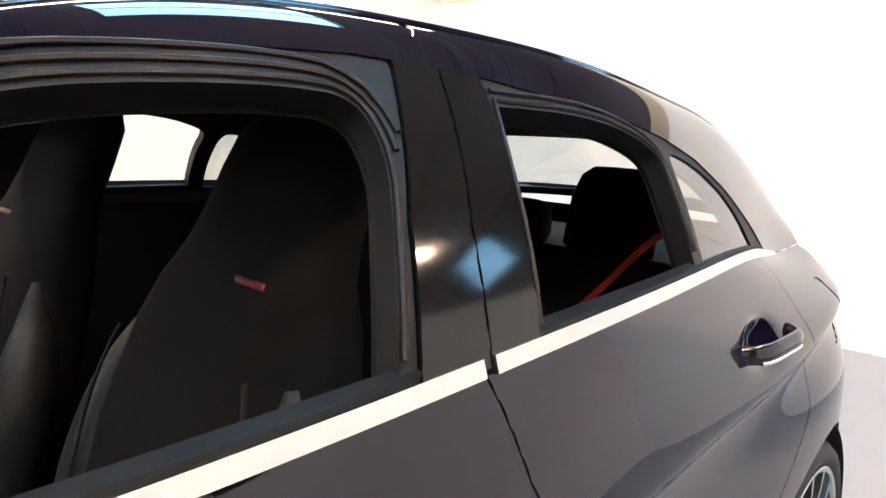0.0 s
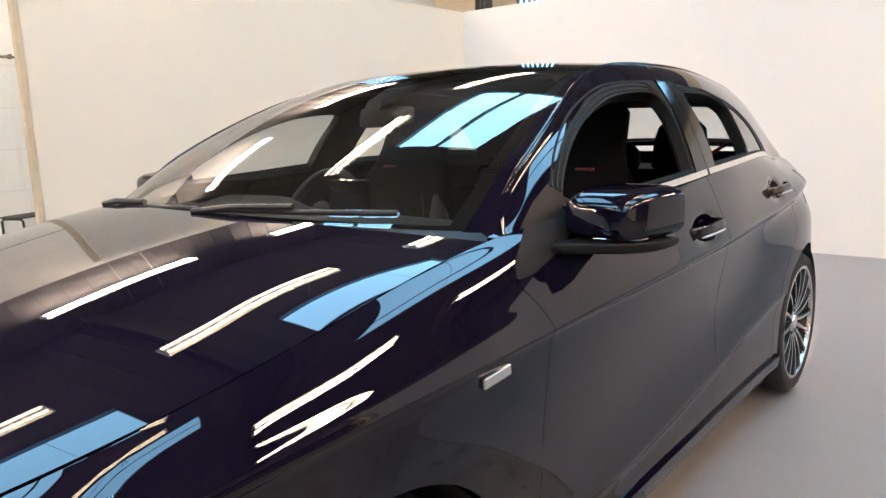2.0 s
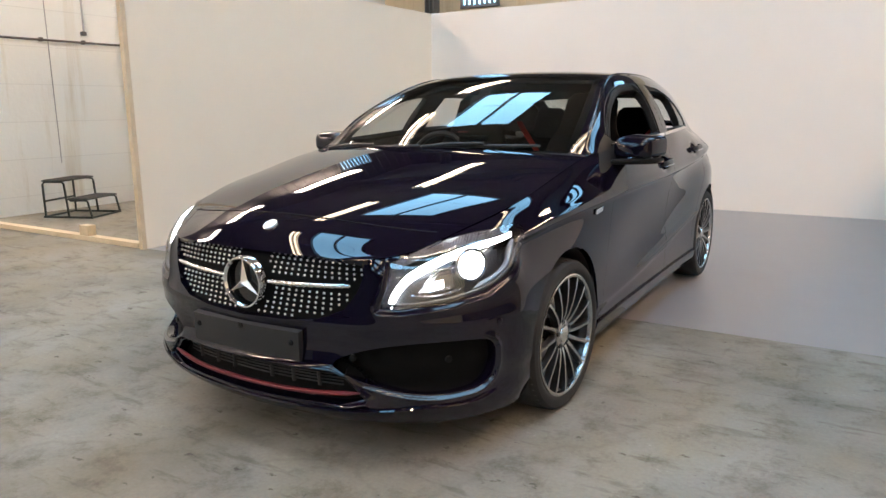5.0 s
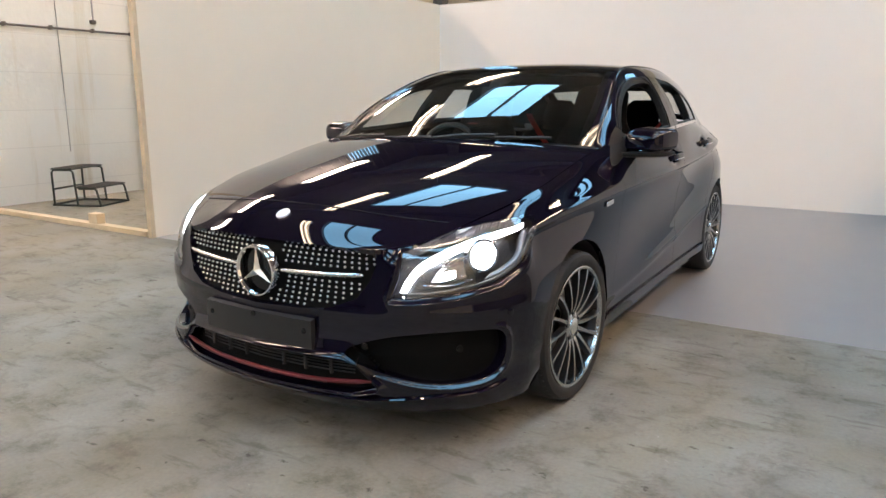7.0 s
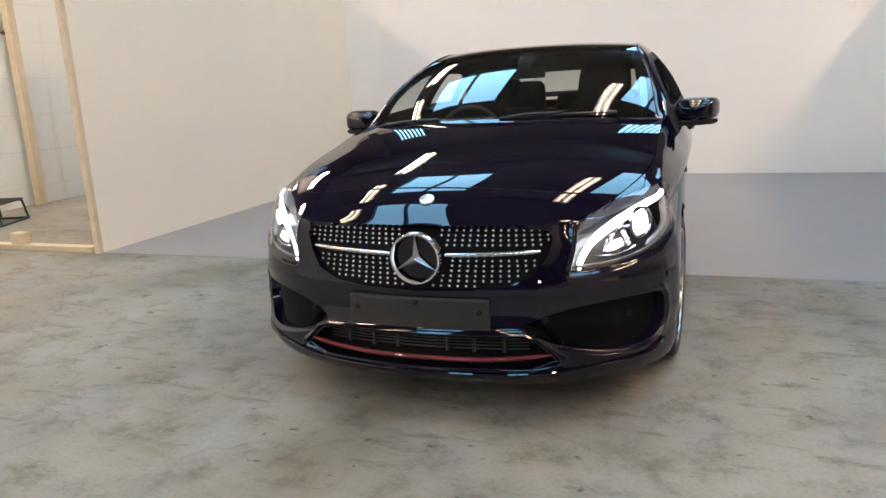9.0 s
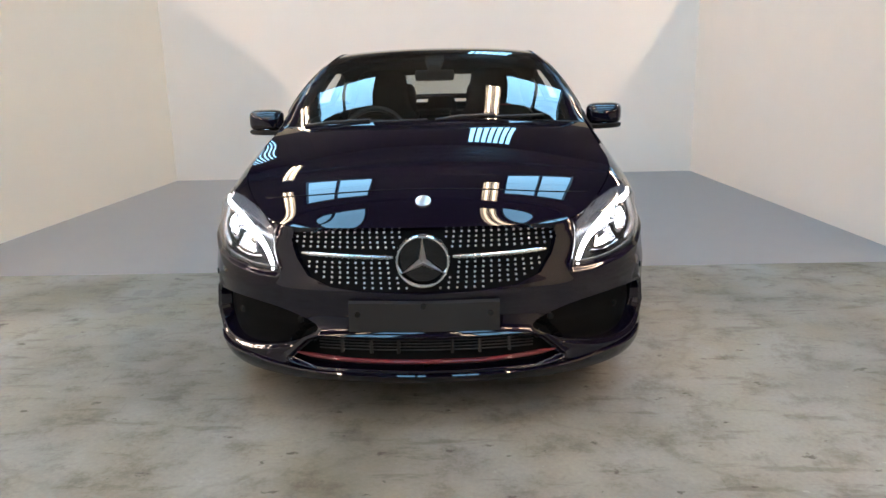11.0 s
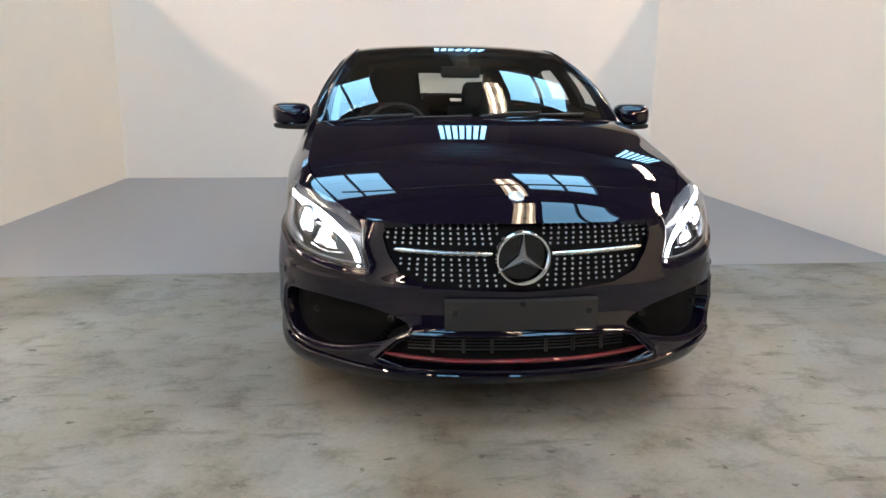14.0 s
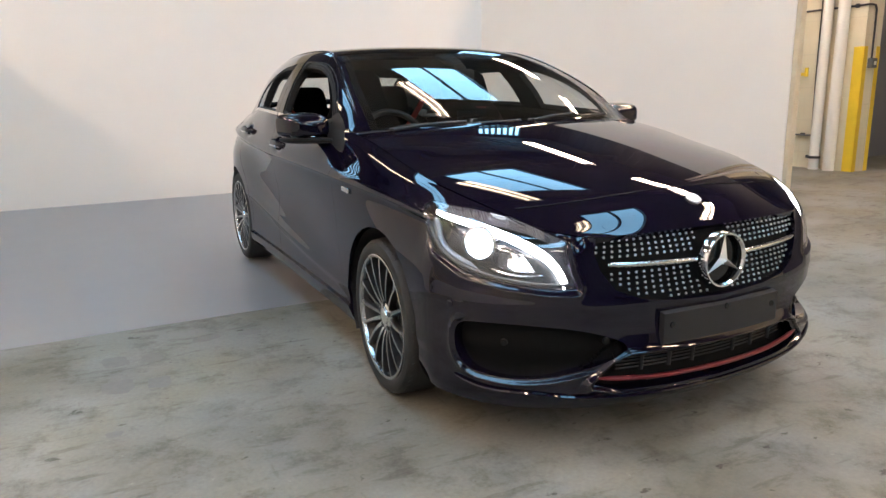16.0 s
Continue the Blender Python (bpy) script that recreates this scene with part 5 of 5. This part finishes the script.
# ---- car: trim on the sides ----
for sgn in (1, -1):
    ys_ = np.linspace(0.68, 2.735, 120)
    hgt = np.interp(ys_, (0.68, 0.8, 2.5, 2.735), (0.008, 0.016, 0.018, 0.008))
    A = [(sgn * (belt_x(y) + 0.006), y, belt_z(y) - 0.004) for y in ys_]
    B = [(sgn * (belt_x(y) + 0.001 - 0.05 * h), y, belt_z(y) - 0.004 + h) for y, h in zip(ys_, hgt)]
    split = int(np.argmin(np.abs(ys_ - 1.476)))
    band("chrome_belt_strip", A[:split], B[:split], -0.010 * sgn, SATIN, doors["f", sgn], "bright metal strip under the window")
    band("chrome_belt_strip", A[split:], B[split:], -0.010 * sgn, SATIN, doors["r", sgn], "bright metal strip under the window")
    # weather strip inside of it and the door-top ledge
    A2 = [(sgn * (belt_x(y) - 0.006), y, belt_z(y) + 0.018) for y in ys_]
    B2 = [(sgn * (belt_x(y) - 0.022), y, belt_z(y) + 0.022) for y in ys_]
    C2 = [(sgn * (belt_x(y) - 0.055), y, belt_z(y) - 0.05) for y in ys_]
    band("weather_strip", A2, B2, -0.01 * sgn, SEAL, car)
    band("door_top", B2, C2, -0.01 * sgn, CABIN, car)
    for hy, hz, d in ((1.362, 0.935, "f"), (2.240, 0.971, "r")):
        x0 = float(cr_x(np.array(hy))) - 0.012
        pts = [(sgn * (x0 - 0.018), hy - 0.105, hz - 0.004), (sgn * (x0 + 0.004), hy - 0.09, hz - 0.002), (sgn * (x0 + 0.019), hy - 0.04, hz + 0.001), (sgn * (x0 + 0.022), hy + 0.03, hz + 0.003), (sgn * (x0 + 0.014), hy + 0.085, hz + 0.004), (sgn * (x0 - 0.010), hy + 0.105, hz + 0.004)]
        h = tube("door_handle", along(pts, 16), [0.013] * 16, PAINT, doors[d, sgn], 10, flat=(0.009, 0.017))
        tube("handle_blade", [(p[0] + sgn * 0.006, p[1], p[2] - 0.013) for p in along(pts, 16)[2:-2]], 0.004, CHROME, h, 6, label="chrome underside of the handle")
    # lips of the window rubber
    for outline, lo_z, offs in ((WIN_F, 1.10, (0.006, 0.017, 0.029)), (WIN_R, 1.13, (0.006, 0.017))):
        o = np.array(outline)
        o = o[np.concatenate([[True], np.linalg.norm(np.diff(o, axis=0), axis=1) > 1e-6])]
        d = np.roll(o, -1, 0) - np.roll(o, 1, 0)
        nrm = np.stack([-d[:, 1], d[:, 0]], 1) / (np.linalg.norm(d, axis=1, keepdims=True) + 1e-9)
        if poly_sdf(outline, *(o + nrm * 0.01).T).mean() < 0:
            nrm = -nrm
        low = int(np.argmin(o[:, 1] + 0.02 * o[:, 0]))
        for k, off in enumerate(offs):
            w = np.roll(o + nrm * off, -low, 0)
            w = w[w[:, 1] > lo_z]
            w = w[poly_sdf(BPIL, w[:, 0], w[:, 1]) > 0.004]
            cut_at = int(np.argmax(np.linalg.norm(np.diff(w, axis=0), axis=1))) + 1
            if np.linalg.norm(w[cut_at] - w[cut_at - 1]) > 0.15:
                w = np.roll(w, -cut_at, 0)
            vv = np.linspace(0, 1, 300)
            lip_pts = []
            for y, z in w:
                S = UPPER(np.full(300, y), vv)
                j = int(np.argmin(np.abs(S[:, 2] - z)))
                lip_pts.append((sgn * (S[j, 0] - 0.002), y, z))
            tube("window_rubber", lip_pts, 0.0036, SEAL_EDGE, car, 6, label="raised rubber lip round the window")
    # mirror
    plan = [(0.842, 0.600), (0.862, 0.572), (0.92, 0.598), (0.99, 0.640), (1.036, 0.690), (1.050, 0.745), (1.050, 0.790), (0.95, 0.797), (0.862, 0.782), (0.842, 0.74)]
    mid = Vector((0.94, 0.70))
    V, F = [], []
    for z, k in ((0.980, 0.84), (0.985, 0.96), (0.993, 1.0), (1.000, 0.99), (1.003, 0.95)):
        V += [(sgn * (mid.x + (x - mid.x) * k), mid.y + (y - mid.y) * k, z) for x, y in plan]
    for r in range(4):
        F += [(r * 10 + k, r * 10 + (k + 1) % 10, r * 10 + 10 + (k + 1) % 10, r * 10 + 10 + k)[::sgn] for k in range(10)]
    F += [tuple(range(10))[::-sgn], tuple(range(40, 50))[::sgn]]
    raw("mirror_foot", V, F, SAIL, car, "flat black plastic mirror foot")
    secs = []
    for y, a, b, zc in ((0.636, 0.060, 0.028, 1.046), (0.646, 0.080, 0.043, 1.051), (0.668, 0.091, 0.051, 1.054), (0.72, 0.097, 0.055, 1.057), (0.77, 0.099, 0.056, 1.059), (0.795, 0.098, 0.055, 1.059)):
        secs.append(((sgn * (0.945 - 0.2 * (0.72 - y)), y, zc), a, b, (0, 0.0, 1)))
    shell = loft("mirror_housing", secs, PAINT, car, 56, 4.2)
    loft("mirror_glass", [((sgn * 0.957, 0.796, 1.046), 0.085, 0.043, (0, 0, 1)), ((sgn * 0.957, 0.799, 1.046), 0.083, 0.041, (0, 0, 1))], MIRROR, shell, 28, 2.7)
    for z, r, mat in ((1.034, 0.0025, REFLECTOR), (1.022, 0.0065, ORANGE), (1.010, 0.0025, REFLECTOR)):
        ind = [(sgn * (0.945 + 0.086 * math.sin(w) - 0.010), 0.705 - 0.060 * math.cos(w * 0.9), z) for w in np.linspace(-0.2, 1.45, 14)]
        tube("indicator_strip", ind, [r] * 14, mat, shell, 8, label="clear indicator lens with bright lines")
    # fender plaque
    px = float(cr_x(np.array(0.30))) + 0.0
    bm = bmesh.new()
    box_bm(bm, (0.008, 0.085, 0.022), Matrix.Translation((sgn * (px - 0.002), 0.30, 0.803)) @ pose(0, 0, 0, 4, 0, 0), 0.003)
    part("fender_plaque", bm, SATIN, car, "small silver plaque on the wing", smooth=False)
    # filler flap outline
    ring = []
    for k in range(20):
        a = math.pi * (0.55 - 1.15 * k / 19)
        y, z = 2.86 + 0.06 * math.cos(a), 0.925 + 0.075 * math.sin(a)
        vv = np.linspace(0, 1, 200)
        S = SIDE(np.full(200, y), vv)
        j = np.argmin(np.abs(S[:, 2] - z))
        ring.append((sgn * (S[j, 0] + 0.0005), y, z))
    tube("flap_joint", ring, 0.0012, SEAL, car, 6, label="dark joint round the filler flap")

# wipers and scuttle
for x0, x1 in ((-0.62, -0.02), (0.02, 0.55)):
    pts = [TOP(np.array(0.475 + 0.02 * (x / 0.6)), np.array(x / 0.72)) + np.array((0, -0.004, 0.012)) for x in np.linspace(x0, x1, 14)]
    wp = tube("wiper_blade", pts, 0.007, BLACK, car, 8)
    tube("wiper_arm", [pts[7] + np.array((0, -0.004, 0.012)), pts[3] + np.array((0, -0.03, 0.012)), pts[0] + np.array((0, -0.05, 0.0))], 0.008, BLACK, wp, 8)
V = [HOOD(np.array(1.0), np.array(q)) + np.array((0, -0.02, -0.02)) for q in np.linspace(-1, 1, 30)]
W = [TOP(np.array(0.46), np.array(q)) + np.array((0, 0.02, -0.004)) for q in np.linspace(-1, 1, 30)]
band("scuttle", V, W, 0.01, SEAL, car, "black plastic scuttle below the windscreen")

# rolled edge of the wing under the bonnet's flank
for sgn in (1, -1):
    tube("wing_edge", [(sgn * (hood_x(y) + 0.001), y, hood_z(y) - 0.008) for y in np.linspace(-0.66, 0.30, 50)], [0.002 + 0.004 * math.sin(math.pi * (i + 0.5) / 50) for i in range(50)], PAINT, car, 8)

# rounded edge where the roof meets the sides, from the scuttle over the doors to the hatch
for sgn in (1, -1):
    tube("roof_moulding", [(sgn * (rail_x(y) - 0.004), y, rail_z(y) - 0.005) for y in np.linspace(0.455, 2.95, 90)], [min(0.011, 0.001 + 0.0014 * i) for i in range(90)], PAINT, car, 12, label="rounded painted edge of the roof")


# ---- car: cabin ----
C = side.C
for sgn in (1, -1):
    side.cut("door_lining", ((f_door | r_door) & (C[..., 2] > 0.33)), CABIN, car, gap=0, depth=0, side=sgn, flip=-1, push=-0.085)
    Cu = up.C
    up.cut("pillar_lining", ~((s_wf(Cu) < 0) | (s_wr(Cu) < 0) | (s_wq(Cu) < 0)), CABIN, car, gap=0, depth=0, side=sgn, flip=1, push=-0.04)
    side.cut("wing_lining", quart & (C[..., 2] > 0.5), CABIN, car, gap=0, depth=0, side=sgn, flip=-1, push=-0.10)
top.cut("headlining", (yc > 1.24) & (yc < 2.79), LINER, car, gap=0, depth=0, flip=-1, push=-0.035)
box("cabin_floor", (-0.78, 0.40, 0.30), (0.78, 3.2, 0.33), CABIN, car)
box("bulkhead", (-0.74, 0.36, 0.32), (0.74, 0.40, 0.98), CABIN, car)

# dashboard
xs = np.linspace(-0.80, 0.80, 33)
prof = ((0.40, 0.985), (0.52, 1.015), (0.66, 1.02), (0.78, 1.005), (0.86, 0.965), (0.87, 0.90), (0.83, 0.80), (0.82, 0.62), (0.72, 0.45), (0.5, 0.42))
bm = bmesh.new()
prev = None
for x in xs:
    hump = 0.035 * math.exp(-((x + 0.37) / 0.17) ** 4)
    ring = [bm.verts.new((x, y + (0.03 * (abs(x) / 0.8) ** 2 if j < 5 else 0), z + (hump if 2 <= j <= 4 else 0) - 0.02 * (x / 0.8) ** 2)) for j, (y, z) in enumerate(prof)]
    if prev:
        for a in range(len(prof) - 1):
            bm.faces.new((prev[a], prev[a + 1], ring[a + 1], ring[a]))
    prev = ring
bmesh.ops.recalc_face_normals(bm, faces=bm.faces)
dash = part("dashboard", bm, CABIN, car)
for x in (-0.62, -0.10, 0.0, 0.10, 0.62):
    lathe("air_vent", [(0.0, 0.042), (0.012, 0.042), (0.014, 0.036), (0.004, 0.030), (0.004, 0.0)], SATIN, dash, 24, "Y", m=Matrix.Translation((x, 0.866, 0.92)))
box("centre_screen", (-0.09, 0.80, 1.0), (0.09, 0.812, 1.10), PIANO, dash, 0.004)
box("centre_console", (-0.12, 0.80, 0.33), (0.12, 1.75, 0.56), CABIN, car, 0.03)
box("armrest", (-0.10, 1.45, 0.56), (0.10, 1.78, 0.66), SEAT_SIDE, car, 0.03)

# steering wheel
sw = Matrix.Translation((-0.37, 1.00, 0.93)) @ pose(0, 0, 0, 64, 0, 0)
ringp = [sw @ Vector((0.185 * math.cos(a), 0.185 * math.sin(a) * (0.97 if math.sin(a) < 0 else 1), 0)) for a in np.linspace(0, 2 * math.pi, 40, endpoint=False)]
wheel_rim = tube("steering_wheel", ringp, 0.0165, SEAT_SIDE, car, 12, close=True)
lathe("wheel_boss", [(-0.03, 0.0), (-0.03, 0.06), (0.012, 0.066), (0.02, 0.05), (0.02, 0.0)], CABIN, wheel_rim, 28, "Z", m=sw)
for a in (0.1, math.pi - 0.1, -math.pi / 2):
    tube("wheel_spoke", [sw @ Vector((0.05 * math.cos(a), 0.05 * math.sin(a), 0)), sw @ Vector((0.18 * math.cos(a), 0.18 * math.sin(a), 0))], 0.016, SATIN, wheel_rim, 10, flat=(0.018, 0.008))
tube("steering_column", [sw @ Vector((0, 0, -0.02)), sw @ Vector((0, 0, -0.22))], 0.05, CABIN, wheel_rim, 14)


def bucket_seat(x):
    """Sports seat with the head restraint in one piece with the back."""
    dy = -0.05 if x < 0 else -0.015

    def sec(s, a, b):
        y = 1.40 + dy + 0.08 * s + 0.17 * s * s
        z = 0.42 + 0.89 * s
        return (x, y, z), a, b, (0, 0.93, -0.36)
    seat = loft("front_seat_back", [sec(0.0, 0.20, 0.05), sec(0.05, 0.245, 0.085), sec(0.25, 0.262, 0.10), sec(0.45, 0.262, 0.09), sec(0.6, 0.252, 0.075), sec(0.70, 0.225, 0.062), sec(0.77, 0.185, 0.054), sec(0.83, 0.170, 0.050), sec(0.90, 0.166, 0.048), sec(0.97, 0.160, 0.042), sec(1.01, 0.125, 0.028)], SEAT, car, 36, 3.0, "black sports seat with a built-in head restraint")
    for s in (-1, 1):
        pts = [Vector(sec(k, 0, 0)[0]) + Vector((s * w, -0.036, 0.010)) for k, w in ((0.04, 0.215), (0.2, 0.235), (0.4, 0.238), (0.54, 0.226), (0.62, 0.20))]
        tube("seat_bolster", along(pts, 16), [0.02 + 0.04 * math.sin(math.pi * min(1, (i + 2) / 17)) for i in range(16)], SEAT_SIDE, seat, 14, label="raised black leatherette side bolster")
        pipe = [p + Vector((-s * 0.03, -0.055, 0.015)) for p in map(Vector, along(pts, 16))]
        tube("seat_piping", pipe, 0.0035, CABIN, seat, 6)
    slot = Vector(sec(0.73, 0, 0)[0]) + Vector((0.065 if x > 0 else -0.065, -0.050, 0.020))
    bm = bmesh.new()
    box_bm(bm, (0.075, 0.012, 0.013), Matrix.Translation(slot) @ pose(0, 0, 0, -22, 0, 0), 0.005)
    part("seat_slot", bm, RED, seat, "red edge of the opening below the head restraint")
    cush = loft("seat_cushion", [((x, 0.93, 0.50), 0.20, 0.05, (0, 0.2, 1)), ((x, 0.96, 0.505), 0.245, 0.075, (0, 0.1, 1)), ((x, 1.15, 0.49), 0.255, 0.08, (0, 0, 1)), ((x, 1.4, 0.46), 0.245, 0.08, (0, 0, 1)), ((x, 1.5, 0.45), 0.2, 0.06, (0, 0, 1))], SEAT, seat, 32, 3.2)
    for s in (-1, 1):
        tube("cushion_bolster", along([(x + s * 0.225, 0.98, 0.55), (x + s * 0.235, 1.2, 0.555), (x + s * 0.23, 1.38, 0.56)], 10), [0.03, 0.045, 0.05, 0.052, 0.052, 0.052, 0.052, 0.05, 0.045, 0.03], SEAT_SIDE, cush, 12)
    box("seat_base", (x - 0.21, 0.98, 0.33), (x + 0.21, 1.45, 0.42), CABIN, seat, 0.02)


for x in (0.385, -0.37):
    bucket_seat(x)

rear = loft("rear_bench", [((0, 2.03, 0.52), 0.60, 0.06, (0, 0.2, 1)), ((0, 2.06, 0.52), 0.64, 0.085, (0, 0.1, 1)), ((0, 2.3, 0.50), 0.65, 0.09, (0, 0, 1)), ((0, 2.5, 0.48), 0.63, 0.08, (0, 0, 1))], SEAT, car, 40, 4.0, "black rear bench")
loft("rear_backrest", [((0, 2.46, 0.45), 0.62, 0.07, (0, 0.94, -0.34)), ((0, 2.50, 0.58), 0.645, 0.085, (0, 0.94, -0.34)), ((0, 2.58, 0.80), 0.64, 0.08, (0, 0.94, -0.34)), ((0, 2.63, 0.96), 0.62, 0.06, (0, 0.94, -0.34)), ((0, 2.645, 1.0), 0.56, 0.035, (0, 0.94, -0.34))], SEAT, rear, 40, 4.0)
for x in (0.33, 0.0, -0.33):
    h = 1.03 if x else 0.94
    loft("rear_head_restraint", [((x, 2.63, 1.0), 0.10, 0.03, (0, 0.95, -0.3)), ((x, 2.635, 1.02), 0.128, 0.05, (0, 0.95, -0.3)), ((x, 2.66, 1.10 * h + 0.01), 0.125, 0.055, (0, 0.95, -0.3)), ((x, 2.68, 1.17 * h), 0.112, 0.045, (0, 0.95, -0.3)), ((x, 2.685, 1.195 * h), 0.085, 0.022, (0, 0.95, -0.3))], SEAT, rear, 28, 3.0)
for s in (1, -1):
    tube("rear_seat_belt", along([(s * 0.57, 2.60, 1.13), (s * 0.52, 2.54, 1.09), (s * 0.42, 2.505, 0.97), (s * 0.30, 2.455, 0.82), (s * 0.20, 2.40, 0.64)], 20), [0.02] * 20, BELT, car, 8, flat=(0.0235, 0.0022), label="red rear seat belt across the backrest")
box("parcel_shelf", (-0.58, 2.70, 0.985), (0.58, 3.16, 1.0), CABIN, car, 0.004)
box("hatch_lining", (-0.62, 3.14, 0.35), (0.62, 3.20, 1.0), CABIN, car)

# inside mirror and sensor housing
bm = bmesh.new()
box_bm(bm, (0.23, 0.03, 0.065), Matrix.Translation((0, 0.985, 1.285)) @ pose(0, 0, 0, -12, 0, 0), 0.014, 3)
im = part("inside_mirror", bm, CABIN, car, "black inside mirror behind the windscreen")
loft("sensor_housing", [((0, 0.93, 1.325), 0.035, 0.02, (0, 0.5, 1)), ((0, 1.0, 1.35), 0.05, 0.025, (0, 0.5, 1)), ((0, 1.12, 1.39), 0.06, 0.02, (0, 0.5, 1))], CABIN, im, 20, 3)
for x in (-0.33, 0.33):
    box("sun_visor", (x - 0.19, 1.16, 1.372), (x + 0.19, 1.30, 1.388), LINER, car, 0.005)

# tail lamps
tl = (tail.C[..., 2] > 0.80) & (tail.C[..., 2] < 0.93) & (tail.C[..., 0] > 0.55)
for sgn in (1, -1):
    tail.cut("tail_lamp", tl, TAIL, car, gap=0.002, depth=0.0, side=sgn, flip=-1, push=0.006, label="red tail lamp")
loft("roof_spoiler", [((0, 2.78, 1.350), 0.44, 0.010, (0, 0, 1)), ((0, 2.86, 1.338), 0.45, 0.012, (0, 0, 1)), ((0, 2.92, 1.326), 0.44, 0.005, (0, 0, 1))], PAINT, car, 36, 5.0, "small painted spoiler over the hatch")
